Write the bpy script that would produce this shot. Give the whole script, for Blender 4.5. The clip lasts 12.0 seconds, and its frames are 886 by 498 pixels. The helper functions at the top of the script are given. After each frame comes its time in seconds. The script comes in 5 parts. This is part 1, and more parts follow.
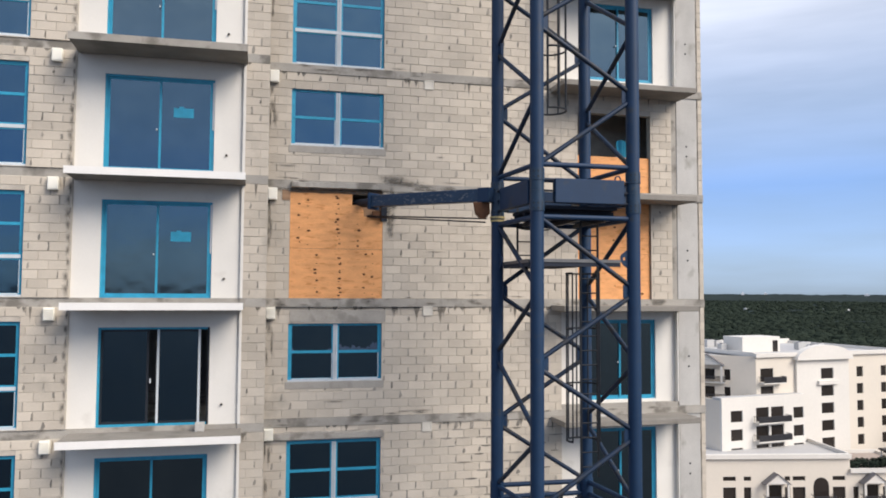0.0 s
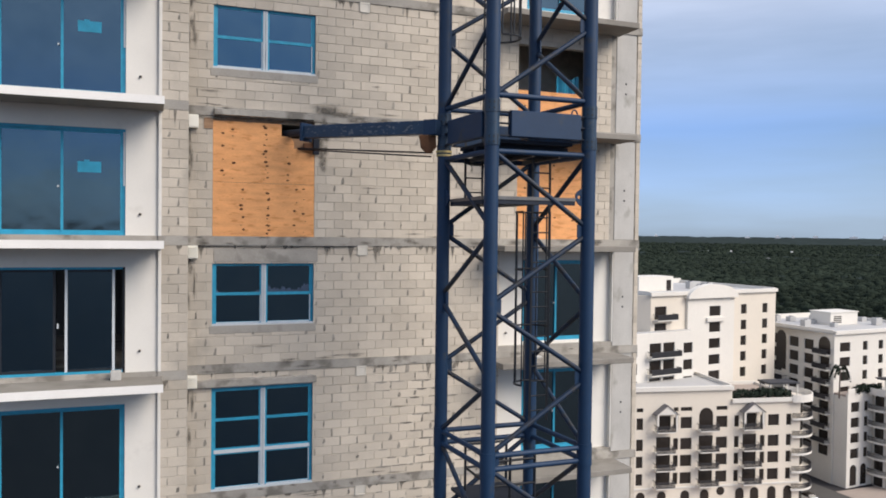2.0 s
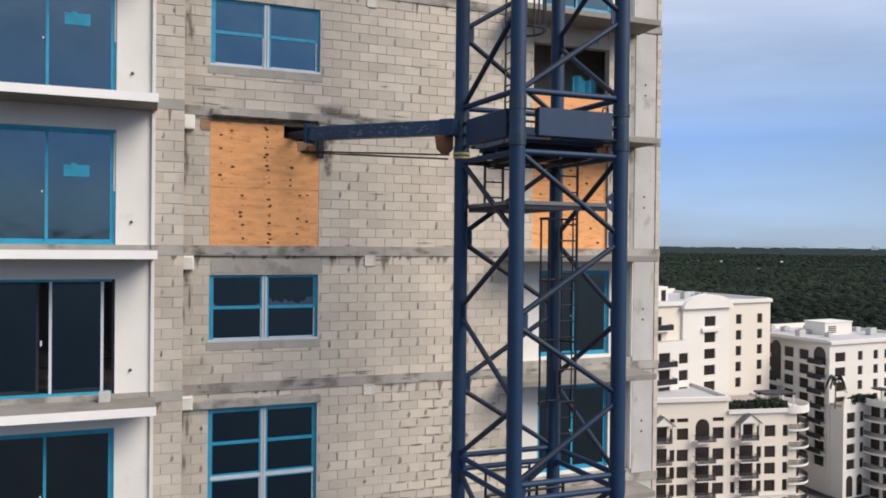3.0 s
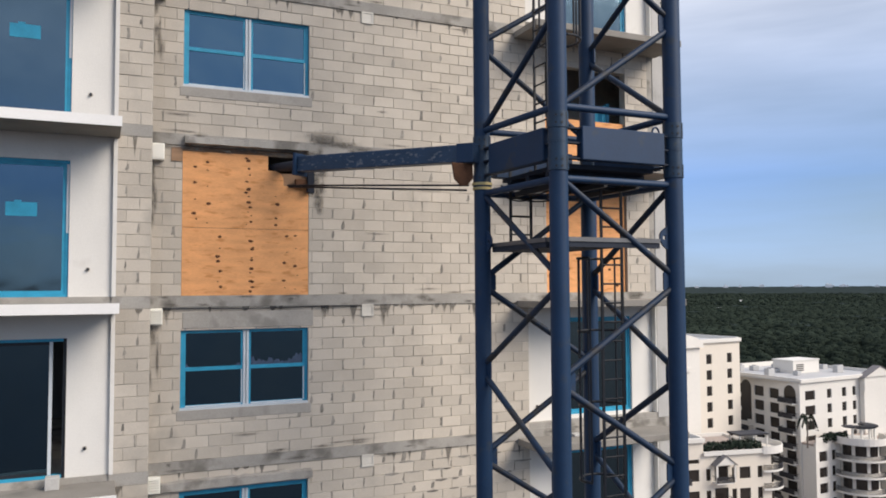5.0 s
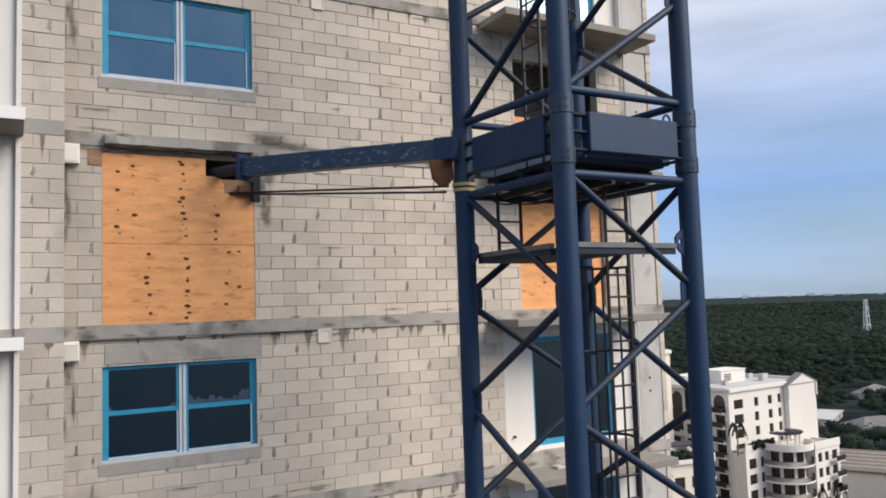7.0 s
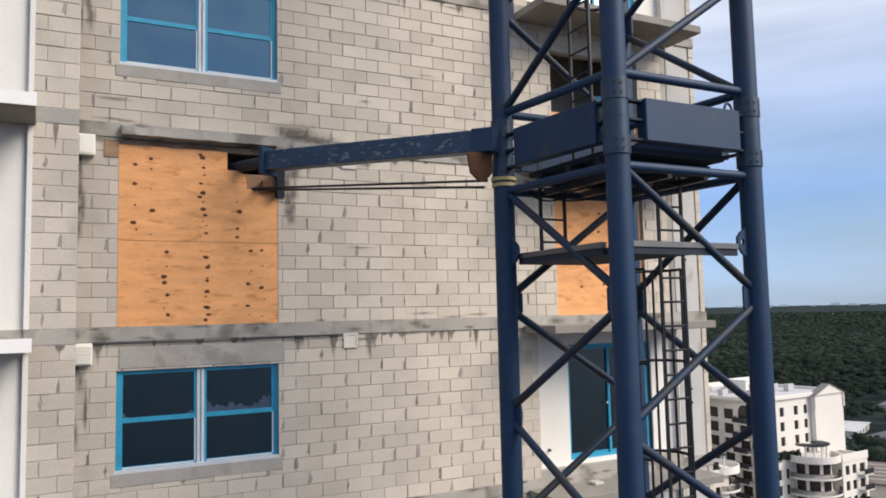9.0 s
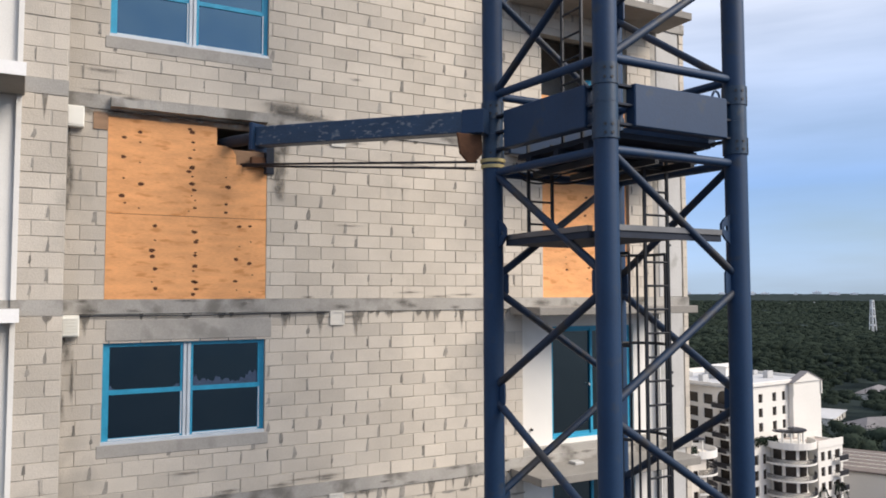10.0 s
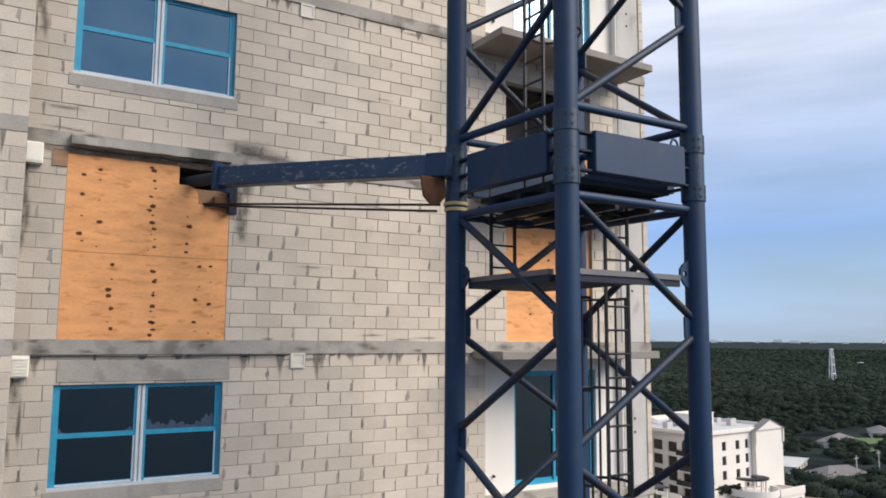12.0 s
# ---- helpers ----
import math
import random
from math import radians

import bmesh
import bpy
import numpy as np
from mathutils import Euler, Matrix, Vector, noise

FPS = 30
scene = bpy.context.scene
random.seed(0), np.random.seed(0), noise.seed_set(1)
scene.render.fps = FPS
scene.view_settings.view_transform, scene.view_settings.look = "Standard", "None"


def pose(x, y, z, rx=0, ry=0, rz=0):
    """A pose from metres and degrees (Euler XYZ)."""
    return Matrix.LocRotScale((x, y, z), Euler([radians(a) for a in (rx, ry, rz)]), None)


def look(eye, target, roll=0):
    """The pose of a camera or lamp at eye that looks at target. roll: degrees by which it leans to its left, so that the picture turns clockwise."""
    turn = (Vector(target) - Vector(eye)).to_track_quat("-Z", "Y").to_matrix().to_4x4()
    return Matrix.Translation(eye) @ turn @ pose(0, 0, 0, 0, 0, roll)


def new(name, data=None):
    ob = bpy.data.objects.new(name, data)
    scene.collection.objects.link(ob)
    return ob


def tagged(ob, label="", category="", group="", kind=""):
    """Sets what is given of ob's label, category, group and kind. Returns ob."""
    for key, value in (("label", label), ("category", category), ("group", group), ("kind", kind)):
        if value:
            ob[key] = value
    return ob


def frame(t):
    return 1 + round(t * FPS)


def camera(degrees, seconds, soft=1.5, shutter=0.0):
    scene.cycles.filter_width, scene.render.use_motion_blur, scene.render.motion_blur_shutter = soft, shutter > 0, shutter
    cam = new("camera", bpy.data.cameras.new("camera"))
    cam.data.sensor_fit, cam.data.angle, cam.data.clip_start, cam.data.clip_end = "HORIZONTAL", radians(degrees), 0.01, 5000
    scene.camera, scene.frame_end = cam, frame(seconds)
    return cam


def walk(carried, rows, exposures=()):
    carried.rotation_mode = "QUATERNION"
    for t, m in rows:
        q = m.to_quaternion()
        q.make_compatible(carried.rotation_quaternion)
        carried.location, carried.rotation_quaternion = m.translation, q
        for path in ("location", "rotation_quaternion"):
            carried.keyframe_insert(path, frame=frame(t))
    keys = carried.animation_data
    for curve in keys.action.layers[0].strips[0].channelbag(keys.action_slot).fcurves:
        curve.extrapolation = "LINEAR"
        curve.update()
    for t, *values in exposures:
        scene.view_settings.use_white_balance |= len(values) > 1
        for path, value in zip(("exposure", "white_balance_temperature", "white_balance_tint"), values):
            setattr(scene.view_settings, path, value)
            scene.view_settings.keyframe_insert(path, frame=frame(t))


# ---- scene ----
cam = camera(59.7, 12.0, soft=1.8)
PATH = [
    (0, (-0.638, -18.852, 48.168), (-0.182, -16.908, 48.279), 0.3),
    (0.5, (-0.779, -18.704, 48.16), (-0.283, -16.767, 48.195), 1.8),
    (1, (-0.954, -18.525, 48.164), (-0.414, -16.599, 48.154), 1.3),
    (1.5, (-1.088, -18.196, 48.139), (-0.441, -16.304, 48.1), 0.4),
    (2, (-1.183, -17.734, 48.134), (-0.484, -15.86, 48.092), 0.7),
    (2.5, (-1.254, -17.184, 48.098), (-0.534, -15.319, 48.044), 0.7),
    (3, (-1.233, -16.486, 48.087), (-0.513, -14.621, 48.073), 0.6),
    (5, (-1.267, -14.173, 48.117), (-0.46, -12.346, 48.217), -0.3),
    (5.5, (-1.291, -13.712, 48.118), (-0.462, -11.895, 48.226), -0.3),
    (6, (-1.286, -13.208, 48.107), (-0.434, -11.403, 48.237), -0.4),
    (6.5, (-1.226, -12.728, 48.113), (-0.314, -10.956, 48.275), -0.6),
    (7, (-1.129, -12.281, 48.108), (-0.158, -10.539, 48.257), -1.9),
    (7.5, (-1.018, -11.879, 48.11), (-0.074, -10.124, 48.274), -2.1),
    (9.5, (-0.951, -11.513, 48.08), (-0.024, -9.748, 48.238), -1.1),
    (10, (-1.01, -11.585, 48.069), (-0.053, -9.833, 48.185), -0.1),
    (10.5, (-1.017, -11.605, 48.059), (0.006, -9.89, 48.169), 0.1),
    (11, (-1.008, -11.606, 48.05), (0.021, -9.895, 48.181), -0.4),
    (11.5, (-1.0, -11.597, 48.044), (0.044, -9.902, 48.232), -0.3),
    (12, (-0.953, -11.597, 48.04), (0.073, -9.896, 48.272), 0.4),
]
walk(cam, [(t, look(eye, target, roll)) for t, eye, target, roll in PATH],
     exposures=((0, 0.10), (1.5, 0.03), (3, 0.0), (5.5, 0.03), (7.5, 0.07), (9.5, 0.20), (10.5, 0.27), (12, 0.15)))

# ---- light ----
SUN_AZ, SUN_EL = radians(-48), radians(38)   # azimuth from +x, elevation
world = bpy.data.worlds.new("sky")
scene.world = world
world.use_nodes = True
wt = world.node_tree
wt.nodes.clear()
w_out = wt.nodes.new("ShaderNodeOutputWorld")
w_bg = wt.nodes.new("ShaderNodeBackground")
w_sky = wt.nodes.new("ShaderNodeTexSky")
w_sky.sky_type = "NISHITA"
w_sky.sun_disc = False
w_sky.sun_elevation = SUN_EL
w_sky.sun_rotation = radians(90) - SUN_AZ
w_sky.air_density, w_sky.dust_density = 1.0, 1.5
w_co = wt.nodes.new("ShaderNodeTexCoord")
w_map = wt.nodes.new("ShaderNodeMapping")
w_map.inputs["Scale"].default_value = (1.0, 1.0, 7.5)
w_noise = wt.nodes.new("ShaderNodeTexNoise")
w_noise.inputs["Scale"].default_value = 1.6
w_noise.inputs["Detail"].default_value = 5.0
w_noise.inputs["Roughness"].default_value = 0.5
w_ramp = wt.nodes.new("ShaderNodeValToRGB")
w_ramp.color_ramp.elements[0].position = 0.30
w_ramp.color_ramp.elements[1].position = 0.70
w_scale = wt.nodes.new("ShaderNodeMix")
w_scale.data_type = "RGBA"
w_scale.blend_type = "MULTIPLY"
w_scale.inputs[0].default_value = 1.0
w_scale.inputs[7].default_value = (0.085, 0.092, 0.10, 1)
w_mix = wt.nodes.new("ShaderNodeMix")
w_mix.data_type = "RGBA"
w_sep = wt.nodes.new("ShaderNodeSeparateXYZ")
w_grad = wt.nodes.new("ShaderNodeValToRGB")
for pos, colour in ((0.0, (0.50, 0.66, 0.88)), (0.05, (0.43, 0.62, 0.94)), (0.13, (0.30, 0.50, 0.93)), (0.23, (0.58, 0.71, 1.0)), (0.34, (0.90, 0.95, 1.10))):
    e = w_grad.color_ramp.elements.new(pos)
    e.color = (*colour, 1)
w_grad.color_ramp.elements[-1].color = (0.74, 0.80, 1.0, 1)
w_grad.color_ramp.elements[0].color = (0.50, 0.66, 0.88, 1)
w_fac = wt.nodes.new("ShaderNodeMath")
w_fac.operation = "MULTIPLY_ADD"
w_fac.inputs[1].default_value = 0.60
w_fac.inputs[2].default_value = 0.40
wl = wt.links.new
wl(w_co.outputs["Generated"], w_map.inputs[0])
wl(w_map.outputs[0], w_noise.inputs["Vector"])
wl(w_noise.outputs["Fac"], w_ramp.inputs[0])
wl(w_ramp.outputs[0], w_fac.inputs[0])
wl(w_sky.outputs[0], w_scale.inputs[6])
wl(w_scale.outputs[2], w_mix.inputs[6])
wl(w_fac.outputs[0], w_mix.inputs[0])
wl(w_co.outputs["Generated"], w_sep.inputs[0])
wl(w_sep.outputs["Z"], w_grad.inputs[0])
wl(w_grad.outputs[0], w_mix.inputs[7])
wl(w_mix.outputs[2], w_bg.inputs[0])
w_bg.inputs[1].default_value = 1.0
wl(w_bg.outputs[0], w_out.inputs[0])

sun = new("sun", bpy.data.lights.new("sun", "SUN"))
sun.data.energy, sun.data.angle, sun.data.color = 3.85, radians(36), (1.0, 0.905, 0.81)
sun_dir = Vector((math.cos(SUN_AZ) * math.cos(SUN_EL), math.sin(SUN_AZ) * math.cos(SUN_EL), math.sin(SUN_EL)))
sun.matrix_world = look(sun_dir * 100, (0, 0, 0))

# ---- materials ----


def shader(name, colour, rough=0.8, metal=0.0, scale=3.0, amount=0.25, fine=60.0, bump=0.2, vary="", ior=1.45, stretch=(1, 1, 1), dark=None, dark_scale=0.7, dark_at=0.58):
    """A surface with two scales of variation, a random shade per piece, and darker stains of their own shape."""
    m = bpy.data.materials.new(name)
    m.use_nodes = True
    t = m.node_tree
    p = t.nodes["Principled BSDF"]
    p.inputs["Roughness"].default_value, p.inputs["Metallic"].default_value = rough, metal
    p.inputs["IOR"].default_value = ior
    geo = t.nodes.new("ShaderNodeNewGeometry")
    mp = t.nodes.new("ShaderNodeMapping")
    mp.inputs["Scale"].default_value = stretch
    t.links.new(geo.outputs["Position"], mp.inputs[0])

    def noise_node(sc, detail):
        n = t.nodes.new("ShaderNodeTexNoise")
        n.inputs["Scale"].default_value, n.inputs["Detail"].default_value = sc, detail
        t.links.new(mp.outputs[0], n.inputs["Vector"])
        return n.outputs["Fac"]

    def maths(op, a, b):
        n = t.nodes.new("ShaderNodeMath")
        n.operation = op
        for k, v in enumerate((a, b)):
            if isinstance(v, (int, float)):
                n.inputs[k].default_value = v
            else:
                t.links.new(v, n.inputs[k])
        return n.outputs[0]

    big, small = noise_node(scale, 4), noise_node(fine, 3)
    tone = maths("ADD", maths("MULTIPLY", maths("SUBTRACT", big, 0.5), amount * 2.2), maths("MULTIPLY", maths("SUBTRACT", small, 0.5), amount * 1.2))
    if vary:
        if vary == "object":
            r = t.nodes.new("ShaderNodeObjectInfo").outputs["Random"]
        else:
            r = geo.outputs["Random Per Island"]
        tone = maths("ADD", tone, maths("MULTIPLY", maths("SUBTRACT", r, 0.5), amount * 1.1))
    tone = maths("ADD", tone, 1.0)
    mul = t.nodes.new("ShaderNodeVectorMath")
    mul.operation = "SCALE"
    mul.inputs[0].default_value = colour
    t.links.new(tone, mul.inputs["Scale"])
    col = mul.outputs[0]
    if dark:
        st = maths("MULTIPLY", maths("SUBTRACT", noise_node(dark_scale, 6), dark_at), 9.0)
        cl = t.nodes.new("ShaderNodeClamp")
        t.links.new(st, cl.inputs[0])
        mx = t.nodes.new("ShaderNodeMix")
        mx.data_type = "RGBA"
        t.links.new(cl.outputs[0], mx.inputs[0])
        t.links.new(col, mx.inputs[6])
        mx.inputs[7].default_value = (*dark, 1)
        col = mx.outputs[2]
    t.links.new(col, p.inputs["Base Color"])
    if bump:
        b = t.nodes.new("ShaderNodeBump")
        b.inputs["Strength"].default_value, b.inputs["Distance"].default_value = bump, 0.01
        t.links.new(small, b.inputs["Height"])
        t.links.new(b.outputs[0], p.inputs["Normal"])
    return m


def glass_shader(name, tint, gloss, cast=((0.29, 0.60, 0.93), (0.52, 0.84, 1.06))):
    m = bpy.data.materials.new(name)
    m.use_nodes = True
    t = m.node_tree
    t.nodes.clear()
    out = t.nodes.new("ShaderNodeOutputMaterial")
    tr, gl, mx, lw = (t.nodes.new(k) for k in ("ShaderNodeBsdfTransparent", "ShaderNodeBsdfGlossy", "ShaderNodeMixShader", "ShaderNodeFresnel"))
    tr.inputs[0].default_value = (*tint, 1)
    gl.inputs["Roughness"].default_value = 0.06
    lw.inputs["IOR"].default_value = gloss
    tc, nz, bp = (t.nodes.new(k) for k in ("ShaderNodeNewGeometry", "ShaderNodeTexNoise", "ShaderNodeBump"))
    nz.inputs["Scale"].default_value = 1.3
    bp.inputs["Strength"].default_value, bp.inputs["Distance"].default_value = 0.3, 0.02
    dirt, dirt_mix = t.nodes.new("ShaderNodeTexNoise"), t.nodes.new("ShaderNodeMix")
    dirt.inputs["Scale"].default_value, dirt.inputs["Detail"].default_value = 1.7, 6
    dirt_mix.data_type = "RGBA"
    dirt_mix.inputs[6].default_value, dirt_mix.inputs[7].default_value = (*cast[0], 1), (*cast[1], 1)
    t.links.new(tc.outputs["Position"], dirt.inputs["Vector"])
    t.links.new(dirt.outputs["Fac"], dirt_mix.inputs[0])
    t.links.new(dirt_mix.outputs[2], gl.inputs["Color"])
    t.links.new(tc.outputs["Position"], nz.inputs["Vector"])
    t.links.new(nz.outputs["Fac"], bp.inputs["Height"])
    t.links.new(bp.outputs[0], gl.inputs["Normal"])
    t.links.new(lw.outputs[0], mx.inputs[0])
    t.links.new(tr.outputs[0], mx.inputs[1])
    t.links.new(gl.outputs[0], mx.inputs[2])
    t.links.new(mx.outputs[0], out.inputs[0])
    return m


M_BLOCK = shader("block", (0.565, 0.503, 0.417), 0.95, scale=1.1, amount=0.19, fine=55, bump=0.6, vary="object", dark=(0.43, 0.388, 0.325), dark_scale=0.8, dark_at=0.625)
M_BLOCK_J = shader("block_joined", (0.565, 0.503, 0.417), 0.95, scale=1.1, amount=0.19, fine=55, bump=0.6, vary="island", dark=(0.43, 0.388, 0.325), dark_scale=0.8, dark_at=0.625)
M_MORTAR = shader("mortar", (0.49, 0.445, 0.38), 0.95, scale=4, amount=0.35, fine=70, bump=0.5)
M_SMEAR = shader("mortar_dark", (0.29, 0.265, 0.228), 0.95, scale=6, amount=0.5, fine=70, bump=0.4, vary="island")


def stain_shader(name, colour):
    """A thin stain: its cover fades towards the rim, broken up by grain."""
    m = shader(name, colour, 0.95, scale=5, amount=0.35, fine=60, bump=0.3)
    t = m.node_tree
    out, p = t.nodes["Material Output"], t.nodes["Principled BSDF"]
    at, nz, geo, mul, add, mx, tr = (t.nodes.new(k) for k in ("ShaderNodeAttribute", "ShaderNodeTexNoise", "ShaderNodeNewGeometry", "ShaderNodeMath", "ShaderNodeMath", "ShaderNodeMixShader", "ShaderNodeBsdfTransparent"))
    at.attribute_name = "cover"
    nz.inputs["Scale"].default_value, nz.inputs["Detail"].default_value = 11.0, 5
    t.links.new(geo.outputs["Position"], nz.inputs["Vector"])
    mul.operation, mul.use_clamp = "MULTIPLY_ADD", True
    mul.inputs[1].default_value = 2.6
    mul.inputs[2].default_value = -1.35
    add.operation, add.use_clamp = "MULTIPLY_ADD", True
    t.links.new(nz.outputs["Fac"], mul.inputs[0])
    t.links.new(at.outputs["Fac"], add.inputs[0])
    add.inputs[1].default_value = 1.05
    t.links.new(mul.outputs[0], add.inputs[2])
    fin = t.nodes.new("ShaderNodeMath")
    fin.operation = "MULTIPLY"
    soft_k = t.nodes.new("ShaderNodeMath")
    soft_k.operation = "MULTIPLY"
    soft_k.inputs[1].default_value = 0.74
    t.links.new(add.outputs[0], soft_k.inputs[0])
    t.links.new(soft_k.outputs[0], fin.inputs[0])
    t.links.new(at.outputs["Fac"], fin.inputs[1])
    t.links.new(fin.outputs[0], mx.inputs[0])
    t.links.new(tr.outputs[0], mx.inputs[1])
    t.links.new(p.outputs[0], mx.inputs[2])
    t.links.new(mx.outputs[0], out.inputs[0])
    return m


M_STAIN = stain_shader("wet_mortar", (0.20, 0.182, 0.155))
M_CONC = shader("concrete", (0.37, 0.345, 0.305), 0.9, scale=1.5, amount=0.35, fine=50, bump=0.4, dark=(0.19, 0.175, 0.15), dark_scale=1.8, dark_at=0.51)
M_COLUMN = shader("column_concrete", (0.49, 0.475, 0.445), 0.85, scale=1.8, amount=0.24, fine=40, bump=0.3, stretch=(1.0, 1.0, 0.6), dark=(0.35, 0.335, 0.30), dark_scale=2.2, dark_at=0.57)
M_LINTEL = shader("lintel_concrete", (0.40, 0.37, 0.325), 0.9, scale=2.0, amount=0.25, fine=40, bump=0.2, dark=(0.29, 0.27, 0.235), dark_scale=2.2, dark_at=0.55)
M_TIMBER = shader("raw_timber", (0.34, 0.21, 0.125), 0.85, scale=3, amount=0.4, fine=40, bump=0.2, stretch=(0.4, 1, 4))
M_STUCCO = shader("stucco", (0.78, 0.75, 0.69), 0.9, scale=1.0, amount=0.09, fine=60, bump=0.3, dark=(0.68, 0.645, 0.585), dark_scale=1.6, dark_at=0.64)
M_WHITE = shader("white_paint", (0.82, 0.80, 0.76), 0.7, scale=2.0, amount=0.08, fine=40, bump=0.1)
M_BOXW = shader("cream_plastic", (0.90, 0.87, 0.77), 0.5, scale=3, amount=0.05, fine=40, bump=0.0)
M_VENT = shader("vent_plastic", (0.66, 0.62, 0.54), 0.6, scale=4, amount=0.15, fine=40, bump=0.05)
M_SLAB = shader("balcony_concrete", (0.26, 0.24, 0.21), 0.9, scale=1.5, amount=0.3, fine=50, bump=0.4, dark=(0.2, 0.185, 0.16), dark_scale=1.1, dark_at=0.56)
M_RESIDUE = shader("film_residue", (0.05, 0.075, 0.125), 0.5, scale=12, amount=0.5, fine=60, bump=0.0)
M_TEAL = shader("teal_film", (0.032, 0.31, 0.48), 0.45, scale=5, amount=0.25, fine=40, bump=0.1)
M_FRAME = shader("frame_white", (0.60, 0.64, 0.66), 0.4, scale=4, amount=0.1, fine=40, bump=0.0)
M_GLASS = glass_shader("window_glass", (0.03, 0.045, 0.085), 2.75)
M_DOORGLASS = glass_shader("door_glass", (0.05, 0.075, 0.10), 2.9, ((0.38, 0.60, 0.76), (0.62, 0.86, 0.98)))
M_PLY = shader("plywood", (0.79, 0.374, 0.148), 0.75, scale=2.2, amount=0.26, fine=18, bump=0.15, stretch=(1.0, 1.0, 3.6), dark=(0.62, 0.265, 0.085), dark_scale=3.4, dark_at=0.56)
M_KNOT = shader("knot", (0.10, 0.035, 0.012), 0.8, scale=20, amount=0.3, fine=80, bump=0.1)
M_NAVY = shader("navy_paint", (0.0055, 0.030, 0.078), 0.6, scale=2.0, amount=0.25, fine=30, bump=0.12, dark=(0.022, 0.036, 0.06), dark_scale=4, dark_at=0.6)
M_NAVY_B = shader("navy_soiled", (0.0065, 0.022, 0.052), 0.58, scale=2.5, amount=0.35, fine=30, bump=0.15, dark=(0.024, 0.026, 0.031), dark_scale=3.5, dark_at=0.5)
M_NAVY_D = shader("navy_dark", (0.02, 0.026, 0.04), 0.85, scale=3, amount=0.3, fine=30, bump=0.15)
M_WORN = shader("navy_worn", (0.020, 0.048, 0.095), 0.5, scale=5, amount=0.4, fine=40, bump=0.2, stretch=(0.6, 0.6, 1.3), dark=(0.17, 0.185, 0.20), dark_scale=15, dark_at=0.575)
M_SLEEVE = shader("sleeve_steel", (0.014, 0.038, 0.074), 0.45, scale=5, amount=0.35, fine=40, bump=0.15, dark=(0.045, 0.055, 0.065), dark_scale=9, dark_at=0.6)
M_GALV = shader("galvanised", (0.15, 0.152, 0.156), 0.55, metal=0.5, scale=4, amount=0.25, fine=40, bump=0.1)
M_RUST = shader("rust", (0.13, 0.06, 0.03), 0.9, scale=6, amount=0.5, fine=50, bump=0.4)
M_STRAP = shader("strap", (0.50, 0.40, 0.18), 0.7, scale=8, amount=0.2, fine=50, bump=0.1)
M_BLACK = shader("black_steel", (0.015, 0.018, 0.024), 0.5, scale=4, amount=0.3, fine=40, bump=0.1)
# shade of the unlit rooms, put into a dark wall colour
M_ROOM_GLOOM = shader("room_gloom", (0.16, 0.15, 0.14), 0.9, scale=1, amount=0.2, fine=20, bump=0.0)
M_CREAM = shader("cream_stucco", (0.70, 0.635, 0.54), 0.85, scale=0.12, amount=0.06, fine=2, bump=0.0)
M_OFFWHITE = shader("offwhite_stucco", (0.70, 0.668, 0.61), 0.85, scale=0.12, amount=0.08, fine=2, bump=0.0)
M_ROOF = shader("roof_membrane", (0.45, 0.445, 0.435), 0.8, scale=0.15, amount=0.12, fine=2, bump=0.0)
M_RAILS = shader("rail_iron", (0.03, 0.03, 0.035), 0.6, scale=2, amount=0.2, fine=9, bump=0.0)
M_GREEN = shader("foliage", (0.0265, 0.0355, 0.0265), 0.95, scale=0.011, amount=0.6, fine=0.12, bump=0.0, ior=1.05)
# foliage green made paler and bluer: distance haze mixed into the colour
M_GREEN_HAZED = shader("hazed_foliage", (0.0300, 0.0400, 0.0380), 0.9, scale=0.012, amount=0.45, fine=0.08, bump=0.0, ior=1.05)
M_GROUND = shader("ground_cover", (0.029, 0.0275, 0.032), 0.95, scale=0.006, amount=0.35, fine=0.05, bump=0.0)
M_LAWN = shader("lawn", (0.085, 0.13, 0.04), 0.95, scale=0.05, amount=0.3, fine=0.6, bump=0.0)
M_ASPHALT = shader("asphalt", (0.09, 0.085, 0.08), 0.9, scale=0.1, amount=0.25, fine=2, bump=0.0)
M_PAVE = shader("paving", (0.36, 0.30, 0.26), 0.9, scale=0.15, amount=0.2, fine=2, bump=0.0)
M_SHINGLE = shader("shingle", (0.16, 0.15, 0.15), 0.9, scale=0.3, amount=0.25, fine=4, bump=0.0)
M_TILE = shader("brown_roof", (0.15, 0.12, 0.10), 0.9, scale=0.2, amount=0.3, fine=2, bump=0.0)
M_HAZE = shader("far_white", (0.75, 0.76, 0.78), 0.9, scale=0.01, amount=0.1, fine=0.1, bump=0.0)

# ---- builders ----


def box(bm, x0, x1, y0, y1, z0, z1):
    v = [bm.verts.new((x, y, z)) for z in (z0, z1) for x, y in ((x0, y0), (x1, y0), (x1, y1), (x0, y1))]
    for f in ((3, 2, 1, 0), (4, 5, 6, 7), (0, 1, 5, 4), (1, 2, 6, 5), (2, 3, 7, 6), (3, 0, 4, 7)):
        bm.faces.new([v[k] for k in f])


